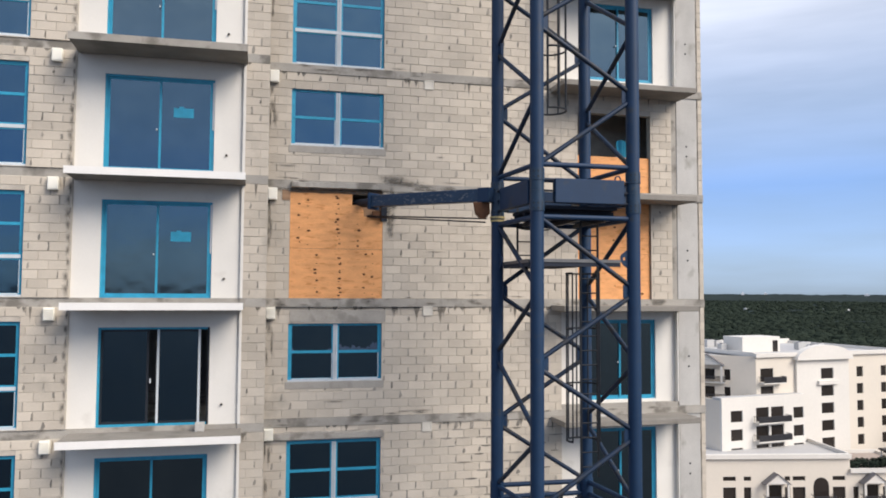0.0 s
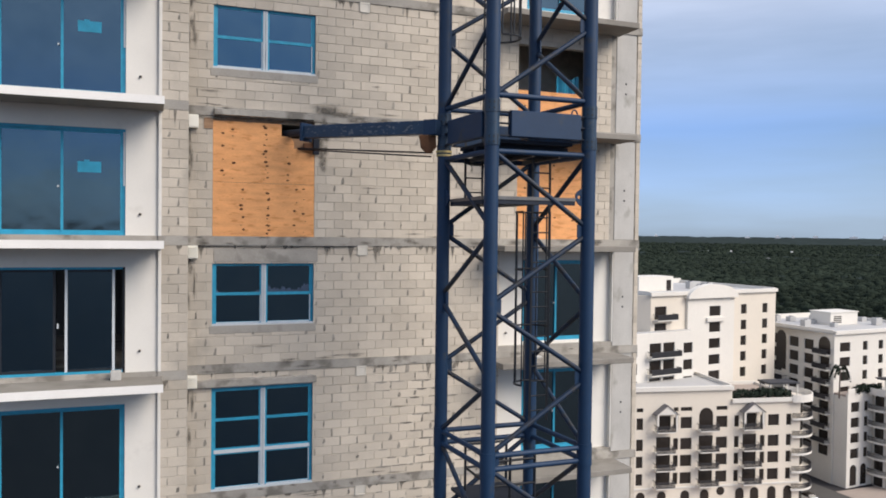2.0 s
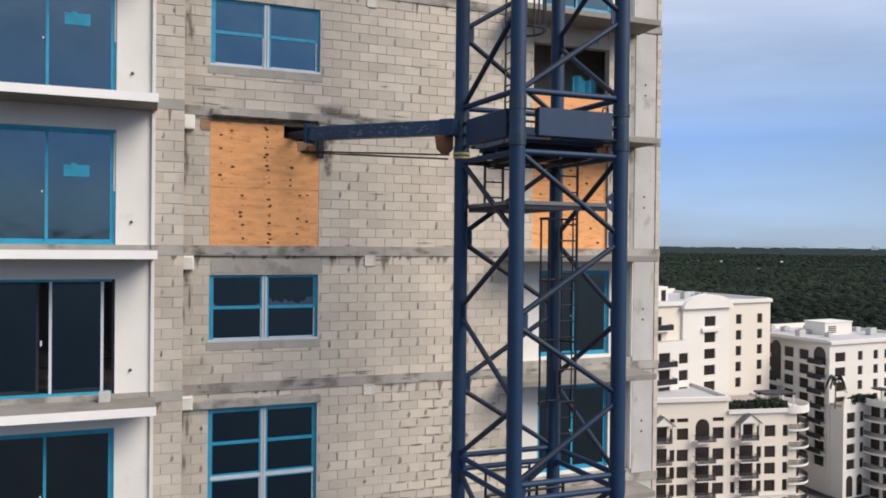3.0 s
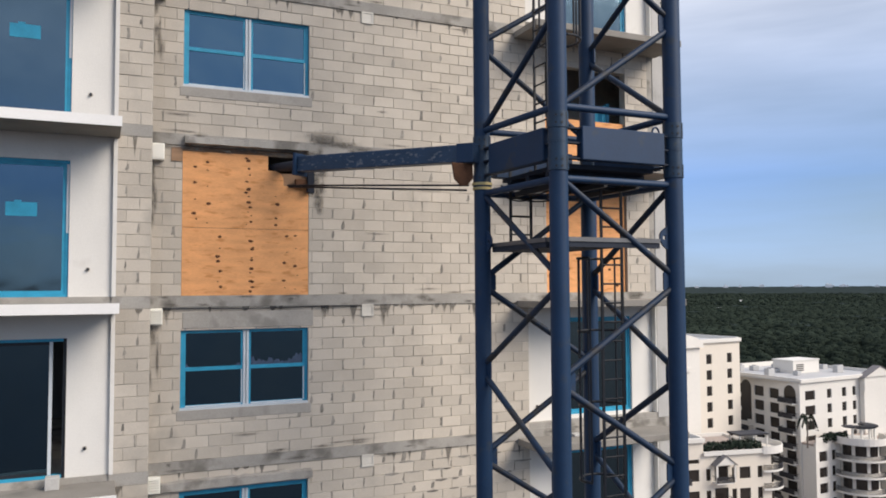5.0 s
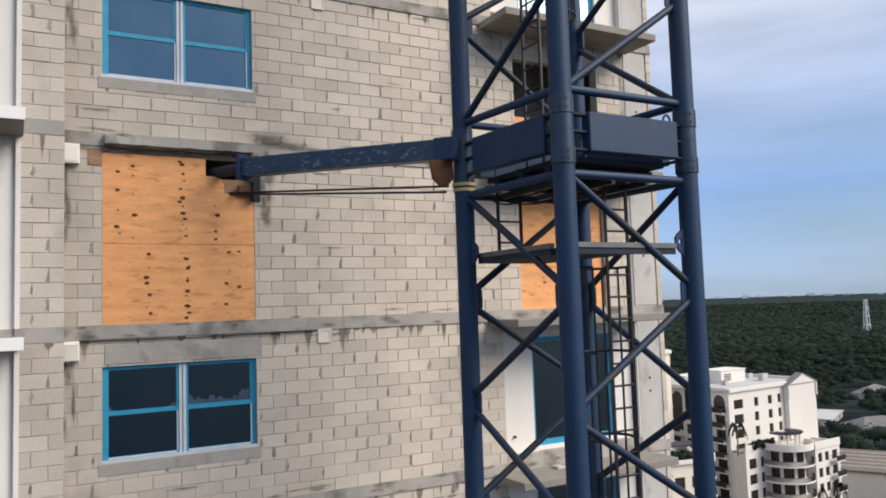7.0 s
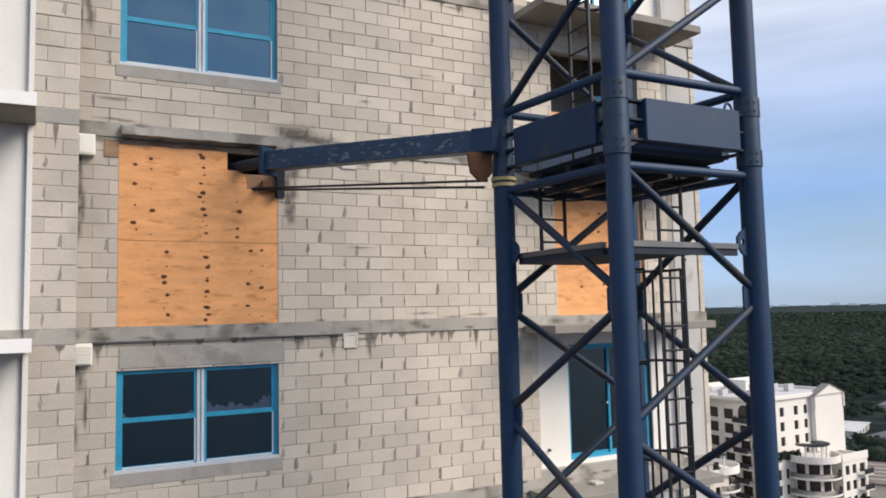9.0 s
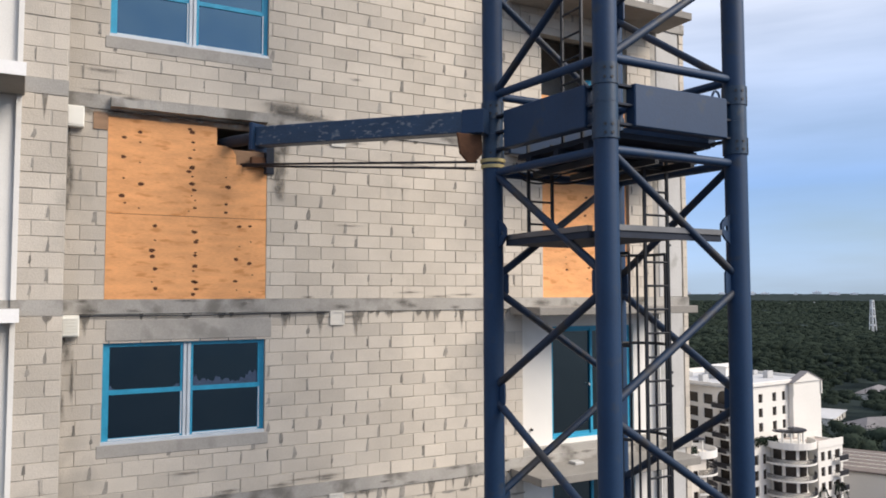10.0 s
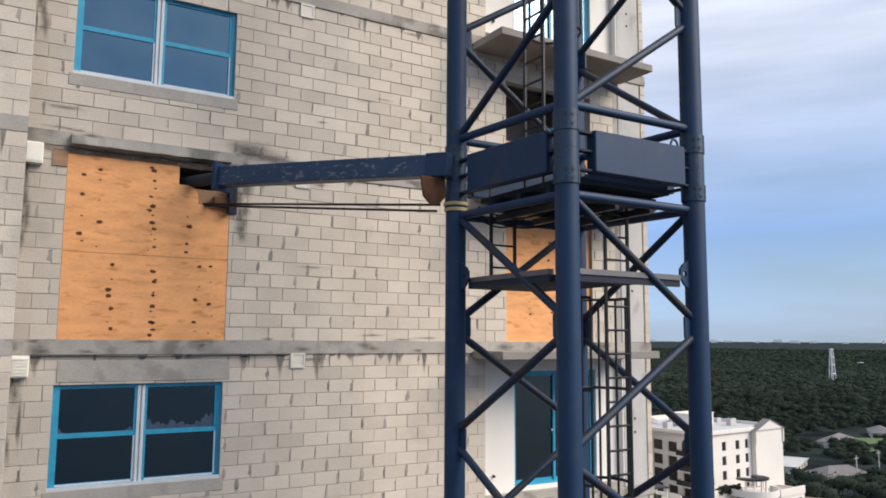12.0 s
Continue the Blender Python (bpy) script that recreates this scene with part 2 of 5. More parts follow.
def tube(bm, a, b, r, seg=10, r2=None):
    a, b = Vector(a), Vector(b)
    q = (b - a).to_track_quat("Z", "Y")
    r2 = r if r2 is None else r2
    rings = []
    for c, rr in ((a, r), (b, r2)):
        rings.append([bm.verts.new(c + q @ Vector((rr * math.cos(k * math.tau / seg), rr * math.sin(k * math.tau / seg), 0))) for k in range(seg)])
    for k in range(seg):
        f = bm.faces.new((rings[0][k], rings[0][(k + 1) % seg], rings[1][(k + 1) % seg], rings[1][k]))
        f.smooth = True
    for ring, flip in ((rings[0], True), (rings[1], False)):
        cap = [bm.verts.new(v.co) for v in ring]
        bm.faces.new(cap[::-1] if flip else cap)


def mesh_of(name, bm, material, bevel=0.0):
    if bevel:
        bmesh.ops.bevel(bm, geom=bm.edges[:], offset=bevel, segments=1, affect="EDGES")
    me = bpy.data.meshes.new(name)
    bm.to_mesh(me)
    bm.free()
    me.materials.append(material)
    return me


def part(name, bm, material, parent=None, label="", bevel=0.0, at=None):
    """Links a bmesh, or a ready mesh, as one object, under a thing or a part."""
    me = bm if isinstance(bm, bpy.types.Mesh) else mesh_of(name, bm, material, bevel)
    ob = new(name, me)
    if at is not None:
        ob.location = at
    if parent is not None:
        ob.parent = parent
    if label:
        ob["label"] = label
    return ob


def thing(name, label, category, place=(0, 0, 0), group="", kind="", turn=0.0):
    ob = new(name)
    ob.empty_display_size = 0.1
    ob.location = place
    ob.rotation_euler = (0, 0, turn)
    return tagged(ob, label, category, group, kind)


def boxed(name, dims, material, parent=None, label="", bevel=0.0):
    bm = bmesh.new()
    for d in dims:
        box(bm, *d)
    return part(name, bm, material, parent, label, bevel)


def solid_rects(x0, x1, z0, z1, holes):
    """The rectangle without its holes, as rectangles."""
    xs = sorted({x0, x1, *(min(max(v, x0), x1) for h in holes for v in h[:2])})
    out = []
    for a, b in zip(xs, xs[1:]):
        if b - a < 1e-4:
            continue
        mid, cuts = (a + b) / 2, []
        for h in holes:
            if h[0] < mid < h[1] and h[2] < z1 and h[3] > z0:
                cuts.append((max(h[2], z0), min(h[3], z1)))
        z = z0
        for c0, c1 in sorted(cuts):
            if c0 > z + 1e-4:
                out.append((a, b, z, c0))
            z = max(z, c1)
        if z1 > z + 1e-4:
            out.append((a, b, z, z1))
    return out


# ---- the tower block under construction ----
F0, H = 48.0, 2.845
LOW, HIGH = -3, 4


def floor_z(k):
    return F0 + H * k


COURSE, LENGTH, JOINT = 0.2035, 0.4065, 0.008
BAY_Y, REC = -0.55, 0.15
WIN_TALL = (0.0, 2.31)
WIN_SMALL = (0.855, 2.27)
main_holes, left_holes, right_holes = [], [], []
for k in range(LOW, HIGH):
    f = floor_z(k)
    a, b = {0: (0.0, 2.645), 1: WIN_SMALL, -1: WIN_SMALL}.get(k, WIN_TALL)
    main_holes.append((0.0, 2.25, f + a, f + b))
    left_holes.append((-7.2, -5.68, f + 0.02, f + 2.33))
    if k in (0, 1):
        right_holes.append((7.42, 9.52, f, f + (2.56 if k == 0 else 2.1)))
    else:
        right_holes.append((6.95, 10.26, f, f + H - 0.2))


def block_mesh(w, h):
    bm = bmesh.new()
    e = 0.004
    o = [bm.verts.new(p) for p in ((0, 0, 0), (w, 0, 0), (w, 0, h), (0, 0, h))]
    i = [bm.verts.new(p) for p in ((e, -e, e), (w - e, -e, e), (w - e, -e, h - e), (e, -e, h - e))]
    back = [bm.verts.new(v.co + Vector((0, 0.03, 0))) for v in o]
    bm.faces.new(i)
    for q in range(4):
        r = (q + 1) % 4
        bm.faces.new((o[q], o[r], i[r], i[q]))
        bm.faces.new((back[q], back[r], o[r], o[q]))
    return bm


def courses(x0, x1, y, holes, k):
    """The blocks of one storey's wall, as (x, width, z, height), broken at openings."""
    out = []
    for row in range(13):
        z = floor_z(k) + row * COURSE
        h = min(COURSE, floor_z(k) + H - 0.2 - z) - JOINT
        start = x0 + (0.0 if (row + k) % 2 else -LENGTH / 2)
        n = 0
        while start + n * LENGTH < x1:
            a, b = max(start + n * LENGTH, x0), min(start + (n + 1) * LENGTH, x1)
            n += 1
            pieces = [(a, b)]
            for g in holes:
                if g[2] < z + h * 0.7 and g[3] > z + h * 0.3:
                    pieces = [q for p, r in pieces for q in ((p, min(r, g[0])), (max(p, g[1]), r)) if q[1] - q[0] > 0.03]
            out += [(p, r - p - JOINT, z, h) for p, r in pieces if r - p > 0.04]
    return out


def block_wall(name, x0, x1, y, holes, label, near=None, back=0.2):
    """A wall of its own blocks: core with openings, blocks proud of the mortar."""
    w = thing(name, label, "wall", kind="structure")
    cores = []
    for k in range(LOW, HIGH):
        cores += solid_rects(x0, x1, floor_z(k), floor_z(k) + H - 0.2, [g for g in holes if floor_z(k) - 0.01 < (g[2] + g[3]) / 2 < floor_z(k) + H])
    boxed("mortar_core", [(a, b, y + 0.0075, y + back, c, d) for a, b, c, d in cores], M_MORTAR, w)
    rnd = random.Random(name)
    joined, shared, smears, singles = bmesh.new(), {}, bmesh.new(), 0
    for k in range(LOW, HIGH):
        for x, bw, z, bh in courses(x0, x1, y, holes, k):
            bw -= rnd.choice((0, 0, 0, 0.004, 0.008, 0.016)) if bw > 0.3 else 0
            bh -= rnd.choice((0, 0, 0, 0.004, 0.008))
            dy = rnd.uniform(-0.004, 0.004)
            if near and near[0] < x < near[1] and near[2] < z < near[3] and singles < 300:
                key = (round(bw, 3), round(bh, 3))
                if key not in shared:
                    shared[key] = mesh_of("concrete_block", block_mesh(*key), M_BLOCK)
                part("concrete_block", shared[key], None, w, at=(x, y + dy, z))
                singles += 1
            else:
                one = block_mesh(bw, bh)
                for v in one.verts:
                    v.co += Vector((x, y + dy, z))
                me = bpy.data.meshes.new("tmp")
                one.to_mesh(me)
                one.free()
                joined.from_mesh(me)
                bpy.data.meshes.remove(me)
            rough = (0.42 if z < floor_z(0) else 0.27) if y > -0.1 else 0.68
            if 3.7 < x < 6.6 and z < floor_z(-1) and y > -0.1:
                rough = 0.75
            elif 2.2 < x < 3.1 and floor_z(0) < z < floor_z(1):
                rough = 0.4
            if rough > 0.7:
                if rnd.random() < 0.55 and bw > 0.2:
                    u, ln, zz = x + rnd.uniform(0, bw * 0.4), rnd.uniform(0.12, 0.4), z + bh + JOINT / 2
                    pts = [(u, zz - 0.012), (u + ln * 0.5, zz - rnd.uniform(0.01, 0.035)), (u + ln, zz - 0.01), (u + ln, zz + 0.008), (u + ln * 0.6, zz + rnd.uniform(0.008, 0.025)), (u, zz + 0.012)]
                    smears.faces.new([smears.verts.new((px, y - 0.0105, pz)) for px, pz in pts])
            if rnd.random() < rough:
                sx = x + bw + JOINT / 2
                if sx < x1 - 0.04 and not any(g[0] - 0.03 < sx < g[1] + 0.03 and g[2] < z + bh and g[3] > z for g in holes):
                    lo, hi, wd = z + rnd.uniform(-0.01, 0.07), z + bh - rnd.uniform(-0.01, 0.06), rnd.choice((0.008, 0.012, 0.016, 0.024, 0.032)) * (1.5 if rough > 0.7 else 1.0)
                    lean, foot = rnd.uniform(-0.015, 0.015), rnd.choice((0.8, 1.0, 1.0, 1.5))
                    pts = [(sx - wd * foot, lo), (sx + wd * 0.6, lo + 0.006), (sx + wd * rnd.uniform(0.5, 1.2) + lean, lo * 0.6 + hi * 0.4), (sx + wd * rnd.uniform(0.2, 0.9) + lean, hi), (sx - wd * rnd.uniform(0.2, 0.9) + lean, hi - 0.01), (sx - wd * rnd.uniform(0.4, 1.1), (lo + hi) / 2)]
                    front = [smears.verts.new((px, y - 0.0095, pz)) for px, pz in pts]
                    rear = [smears.verts.new((px, y + 0.011, pz)) for px, pz in pts]
                    smears.faces.new(front)
                    for q in range(6):
                        smears.faces.new((rear[q], rear[(q + 1) % 6], front[(q + 1) % 6], front[q]))
    stains = bmesh.new()
    for k in range(LOW, HIGH):
        top = floor_z(k) + H - 0.2
        for q in range(int((x1 - x0) * 2.2)):
            sx, ln, wd = rnd.uniform(x0 + 0.1, x1 - 0.1), rnd.choice((0.06, 0.1, 0.15, 0.25, 0.45)), rnd.uniform(0.02, 0.07)
            if any(g[0] - 0.1 < sx < g[1] + 0.1 and g[3] > top - ln - 0.05 for g in holes if g[2] < top + 0.1 and g[3] > top - 1):
                continue
            pts = [(sx - wd, top), (sx - wd * 0.8, top - ln * 0.3), (sx - wd * 0.35, top - ln * 0.7), (sx, top - ln), (sx + wd * 0.3, top - ln * 0.6), (sx + wd * 0.9, top - ln * 0.25), (sx + wd * 1.1, top)]
            fr = [stains.verts.new((px, y - 0.0100 - 0.0004 * (q % 9), pz)) for px, pz in pts]
            stains.faces.new(fr)
        for q in range(int((x1 - x0) * 1.6)):
            sx, wd, hh = rnd.uniform(x0 + 0.2, x1 - 0.2), rnd.uniform(0.06, 0.35), rnd.uniform(0.03, 0.09)
            cz = top + rnd.uniform(0.0, 0.2)
            pts = [(min(max(sx + wd * math.cos(u * math.tau / 11) * rnd.uniform(0.7, 1.2), x0), x1), cz + hh * math.sin(u * math.tau / 11) * rnd.uniform(0.6, 1.3)) for u in range(11)]
            stains.faces.new([stains.verts.new((px, y - (0.028 if y > -0.1 else 0.0145) - 0.0005 * q, max(pz, top + 0.002))) for px, pz in pts])
    def patch(sx, cz, wd, hh, depth):
        pts = [(min(max(sx + wd * math.cos(u * math.tau / 12) * rnd.uniform(0.75, 1.15), x0), x1), cz + hh * math.sin(u * math.tau / 12) * rnd.uniform(0.6, 1.3)) for u in range(12)]
        stains.faces.new([stains.verts.new((px, y - depth, pz)) for px, pz in pts])

    if name == "wall_left":
        for k in range(LOW, HIGH):
            for q in range(9):
                patch(x1 - rnd.uniform(0.0, 0.08), floor_z(k) + 0.2 + q * 0.28, rnd.uniform(0.06, 0.13), 0.2, 0.0112 + 0.0006 * q)
    if name == "wall_main":
        for k in range(LOW, HIGH):
            for q in range(7):
                patch(x0 + rnd.uniform(0.0, 0.16), floor_z(k) + rnd.uniform(1.2, 2.55), rnd.uniform(0.03, 0.10), rnd.uniform(0.15, 0.45), 0.0150 + 0.0004 * q)
            for q in range(12):
                sx, cz = rnd.uniform(x0 + 0.4, x1 - 0.3), floor_z(k) + rnd.choice((rnd.uniform(0.1, 2.5), rnd.uniform(2.5, 2.62), rnd.uniform(0.0, 0.1)))
                if not any(g[0] - 0.3 < sx < g[1] + 0.3 and g[2] - 0.2 < cz < g[3] + 0.2 for g in holes):
                    patch(sx, cz, rnd.uniform(0.15, 0.5), rnd.uniform(0.02, 0.05), 0.0160 + 0.0003 * q)
        for q in range(11):
            patch(-0.25 + q * 0.25, 50.60 + rnd.uniform(-0.03, 0.06), rnd.uniform(0.16, 0.26), rnd.uniform(0.05, 0.09), 0.0300 + 0.0004 * q)
        for q in range(14):
            patch(2.36 + rnd.uniform(0.0, 0.22), 49.6 + q * 0.085, rnd.uniform(0.08, 0.16), 0.16, 0.0210 + 0.0004 * q)
        for q, (sx, cz, wd, hh) in enumerate(((2.45, 50.93, 0.35, 0.16), (2.85, 50.84, 0.4, 0.11), (3.3, 50.78, 0.45, 0.09), (3.9, 50.74, 0.5, 0.07), (2.35, 50.35, 0.12, 0.3), (2.4, 49.95, 0.1, 0.2), (2.75, 50.45, 0.05, 0.25), (4.5, 50.72, 0.4, 0.05), (2.55, 50.95, 0.62, 0.2), (2.9, 50.86, 0.8, 0.12), (2.3, 50.12, 0.1, 0.25))):
            patch(sx, cz, wd, hh, (0.0285 if cz > 50.6 else 0.0125) + 0.0007 * q)
        for q, (sx, ln) in enumerate(((2.55, 0.3), (3.12, 0.42), (3.72, 0.5), (3.8, 0.3), (-0.24, 0.35), (4.3, 0.15), (5.2, 0.2))):
            top = floor_z(0) - 0.2
            pts = [(sx - 0.07, top), (sx - 0.05, top - ln * 0.4), (sx - 0.012, top - ln), (sx + 0.012, top - ln * 0.9), (sx + 0.045, top - ln * 0.4), (sx + 0.08, top)]
            stains.faces.new([stains.verts.new((px, y - 0.0148 - 0.0003 * q, pz)) for px, pz in pts])
    cover = stains.verts.layers.float.new("cover")
    for f in stains.faces:
        lo_z, hi_z = min(v.co.z for v in f.verts), max(v.co.z for v in f.verts)
        for v in f.verts:
            v[cover] = 0.85 if len(f.verts) < 11 and v.co.z > hi_z - 0.05 else 0.35 if len(f.verts) < 11 and v.co.z > lo_z + 0.01 else 0.0
    rim = len(stains.verts)
    bmesh.ops.poke(stains, faces=stains.faces[:])
    for v in stains.verts[rim:] if stains.verts.ensure_lookup_table() is None else ():
        v[cover] = 1.0
    tagged(part("mortar_stains", stains, M_STAIN, w, "dark drips and mortar patches along the slabs"), kind="stuff")
    tagged(part("concrete_blocks", joined, M_BLOCK_J, w), kind="stuff")
    tagged(part("mortar_smears", smears, M_SMEAR, w), kind="stuff")
    return w


WALLS_LAST = []   # walls of blocks are built at the end of the file

# slabs, columns, stucco
for k in range(LOW, HIGH + 1):
    f = floor_z(k)
    boxed("floor_slab", [(-1.12, -0.53, BAY_Y - 0.005, 6.0, f - 0.2, f), (-0.53, 11.08, -0.026, 6.0, f - 0.2, f), (-9.0, -1.12, BAY_Y + 0.03, 6.0, f - 0.2, f)], M_CONC)
    tagged(scene.collection.objects[-1], "grey cast concrete floor slab edge with mortar stains", "floor slab", kind="structure")

for k in range(LOW, HIGH):
    f = floor_z(k)
    top = f + H - 0.2
    # white bay wall round the sliding door
    door = (-4.13, -1.76, f, f + 2.19)
    w = thing("wall_bay", "off-white stucco wall round a balcony door", "wall", kind="structure")
    for a, b, c, d in solid_rects(-4.72, -1.12, f, top, [door]):
        boxed("stucco", [(a, b, BAY_Y + 0.06, BAY_Y + 0.26, c, d)], M_STUCCO, w)
    boxed("corner_bead", [(-1.122, -1.06, BAY_Y - 0.016, BAY_Y - 0.009, f, top)], M_STUCCO, w)
    if k not in (0, 1):
        door = (7.70, 9.70, f + 0.2, f + 2.30)
        w = thing("wall_recess", "off-white stucco wall of a recessed balcony", "wall", kind="structure")
        for a, b, c, d in solid_rects(6.95, 10.27, f + 0.12, f + 2.56, [door]):
            boxed("stucco", [(a, b, REC, REC + 0.2, c, d)], M_STUCCO, w)
        boxed("reveal", [(10.272, 10.298, 0.004, REC - 0.002, f + 0.122, f + 2.558)], M_STUCCO, w)
        boxed("curb", [(6.952, 10.278, 0.0, REC + 0.2, f, f + 0.12)], M_CONC, w)
        boxed("edge_beam", [(6.952, 10.278, 0.0, REC + 0.2, f + 2.56, top)], M_CONC, w)
    boxed("concrete_column", [(10.30, 10.92, 0.0, 0.6, f, top)], M_COLUMN, bevel=0.012)
    tagged(scene.collection.objects[-1], "smooth grey cast concrete column with tie holes", "column", group="columns", kind="structure")
    boxed("mortar_joint", [(10.15, 10.30, 0.018, 0.2, f, top), (10.92, 10.95, 0.012, 0.2, f, top)] if k in (0, 1) else [(10.92, 10.95, 0.012, 0.2, f, top)], M_CONC)
    tagged(scene.collection.objects[-1], "rough grey mortar strip beside the column", "mortar joint", kind="structure")

for k in range(LOW, HIGH):
    f = floor_z(k)
    for z in (1.05, 1.32):
        bm = bmesh.new()
        tube(bm, (10.6, -0.004, f + z), (10.6, 0.02, f + z), 0.028, 10)
        tagged(part("tie_hole", bm, M_BLACK), "small dark tie hole in a concrete column", "tie hole", group="tie holes")
    for x, y in ((-1.48, BAY_Y + 0.06),) + (((7.22, REC),) if k not in (0, 1) else ()):
        p = thing("pipe_stub", "short dark pipe stub in the stucco wall", "pipe stub", (x, y, f + 0.44), group="pipe stubs")
        bm = bmesh.new()
        tube(bm, (0, 0.01, 0), (0, -0.05, 0), 0.022, 10)
        part("pipe", bm, M_BLACK, p)
        bm = bmesh.new()
        tube(bm, (0, 0.01, 0), (0, -0.006, 0), 0.035, 12)
        part("collar", bm, M_MORTAR, p)

# shell that closes the block
boxed("wall_side", [(11.0, 11.1, 0.2, 14.0, floor_z(LOW), floor_z(HIGH))], M_CONC)
tagged(scene.collection.objects[-1], "grey rendered side wall of the block", "wall", kind="structure")
boxed("wall_inside", [(-9.0, 11.0, 6.0, 6.2, floor_z(LOW), floor_z(HIGH))], M_ROOM_GLOOM)
tagged(scene.collection.objects[-1], "inner wall behind the rooms, their gloom painted into its dark colour", "wall", kind="structure")
# added close behind the doorway so the opening looks grey, not black
boxed("wall_partition", [(6.9, 11.0, 1.7, 1.8, floor_z(1), floor_z(2) - 0.2)], M_MORTAR)
tagged(scene.collection.objects[-1], "bare grey partition added to lighten an open balcony doorway", "wall", kind="structure")
boxed("wall_lower", [(-9.0, 11.08, 0.0, 14.0, 0.0, floor_z(LOW) - 0.2)], M_MORTAR)
tagged(scene.collection.objects[-1], "unfinished grey block wall of the lower storeys", "wall", kind="structure")
boxed("wall_upper", [(-9.0, 11.08, 0.0, 14.0, floor_z(HIGH) + 0.002, floor_z(HIGH) + 2.9)], M_MORTAR)
tagged(scene.collection.objects[-1], "unfinished grey block wall of the storeys above", "wall", kind="structure")

# balconies
for k in range(LOW, HIGH):
    f = floor_z(k)
    b = thing("balcony", "concrete balcony slab with a white painted edge", "balcony", (0, 0, 0), group="balconies")
    boxed("slab", [(-4.68, -1.03, -1.54, BAY_Y + 0.028, f - 0.25, f - 0.10)], M_SLAB, b, bevel=0.01)
    boxed("edge_band", [(-4.69, -1.02, -1.56, -1.542, f - 0.25, f - 0.092)], M_WHITE if k < 2 else M_CONC, b, "white painted edge")
    b = thing("balcony", "bare grey concrete balcony slab beside the column", "balcony", (0, 0, 0), group="balconies")
    boxed("slab", [(6.65, 10.35, -0.95, -0.028, f - 0.30, f - 0.16)], M_SLAB, b, bevel=0.01)


def window(x0, x1, y, z0, z1, tall, label, residue=False):
    w = thing("window", label, "window", ((x0 + x1) / 2, y, z0), group="windows of the block")
    hw, h = (x1 - x0) / 2, z1 - z0
    t = 0.055
    split = 0.83 if tall else 0.0
    boxed("frame", [(-hw, -hw + t, 0.02, 0.1, 0, h), (hw - t, hw, 0.02, 0.1, 0, h), (-hw + t, hw - t, 0.02, 0.1, h - t, h)], M_TEAL, w, "frame wrapped in teal film")
    boxed("sill", [(-hw - 0.01, hw + 0.01, -0.03, 0.1, -0.04, 0.0)], M_FRAME, w, "white aluminium sill")
    boxed("mullion", [(-0.05, -0.010, 0.01, 0.1, 0.0, h - t), (0.010, 0.05, 0.01, 0.1, 0.0, h - t), (-0.010, 0.010, 0.045, 0.1, 0.0, h - t)], M_FRAME, w, "white grooved mullion")
    for s in (-1, 1):
        a, b = (-hw + t, -0.052) if s < 0 else (0.052, hw - t)
        if tall:
            boxed("transom", [(a, b, 0.012, 0.1, split - 0.04, split + 0.04)], M_FRAME, w, "white transom")
        lows = [(0.0, split - 0.04)] if tall else []
        ups = split + 0.04 if tall else 0.0
        mid = (ups + h - t) / 2
        for c, d in lows + [(ups, mid), (mid, h - t)]:
            sash = boxed("sash", [(a, a + 0.035, 0.03, 0.08, c, d), (b - 0.035, b, 0.03, 0.08, c, d), (a + 0.035, b - 0.035, 0.03, 0.08, c, c + 0.035), (a + 0.035, b - 0.035, 0.03, 0.08, d - 0.03, d)], M_TEAL, w, "sash edged with teal film")
            boxed("pane", [(a + 0.035, b - 0.035, 0.05, 0.06, c + 0.035, d - 0.03)], M_GLASS, sash, "dark blue glass")
            if c < 0.1:
                boxed("glazing_bead", [(a + 0.036, b - 0.036, 0.022, 0.048, c + 0.006, c + 0.03), (b - 0.030, b - 0.012, 0.022, 0.0295, c + 0.03, d - 0.03)], M_FRAME, sash, "thin white bead")
    if residue:
        rs = random.Random(4)
        for a, b, c in ((0.058 + 0.036, hw - t - 0.036, 0.0), (-hw + t + 0.036, -0.096, 0.0)):
            mid = (h - t) / 2
            bm = bmesh.new()
            n = 44
            base = [bm.verts.new((a + (b - a) * q / n, 0.0485, mid + 0.036)) for q in range(n + 1)]
            tops = []
            for q in range(n + 1):
                u = q / n
                up = 0.05 + 0.07 * abs(math.sin(u * 5.0)) + 0.16 * max(0, u - 0.8) * 5 + 0.3 * max(0, 0.12 - u) * 8 if a > 0 else 0.9 * max(0, abs(u - 0.5) - 0.40)
                tops.append(bm.verts.new((a + (b - a) * u, 0.0485, mid + 0.037 + up * rs.uniform(0.35, 1.1))))
            for q in range(n):
                bm.faces.new((base[q], base[q + 1], tops[q + 1], tops[q]))
            part("film_residue", bm, M_RESIDUE, w, "torn pale residue of protective film")
    return w


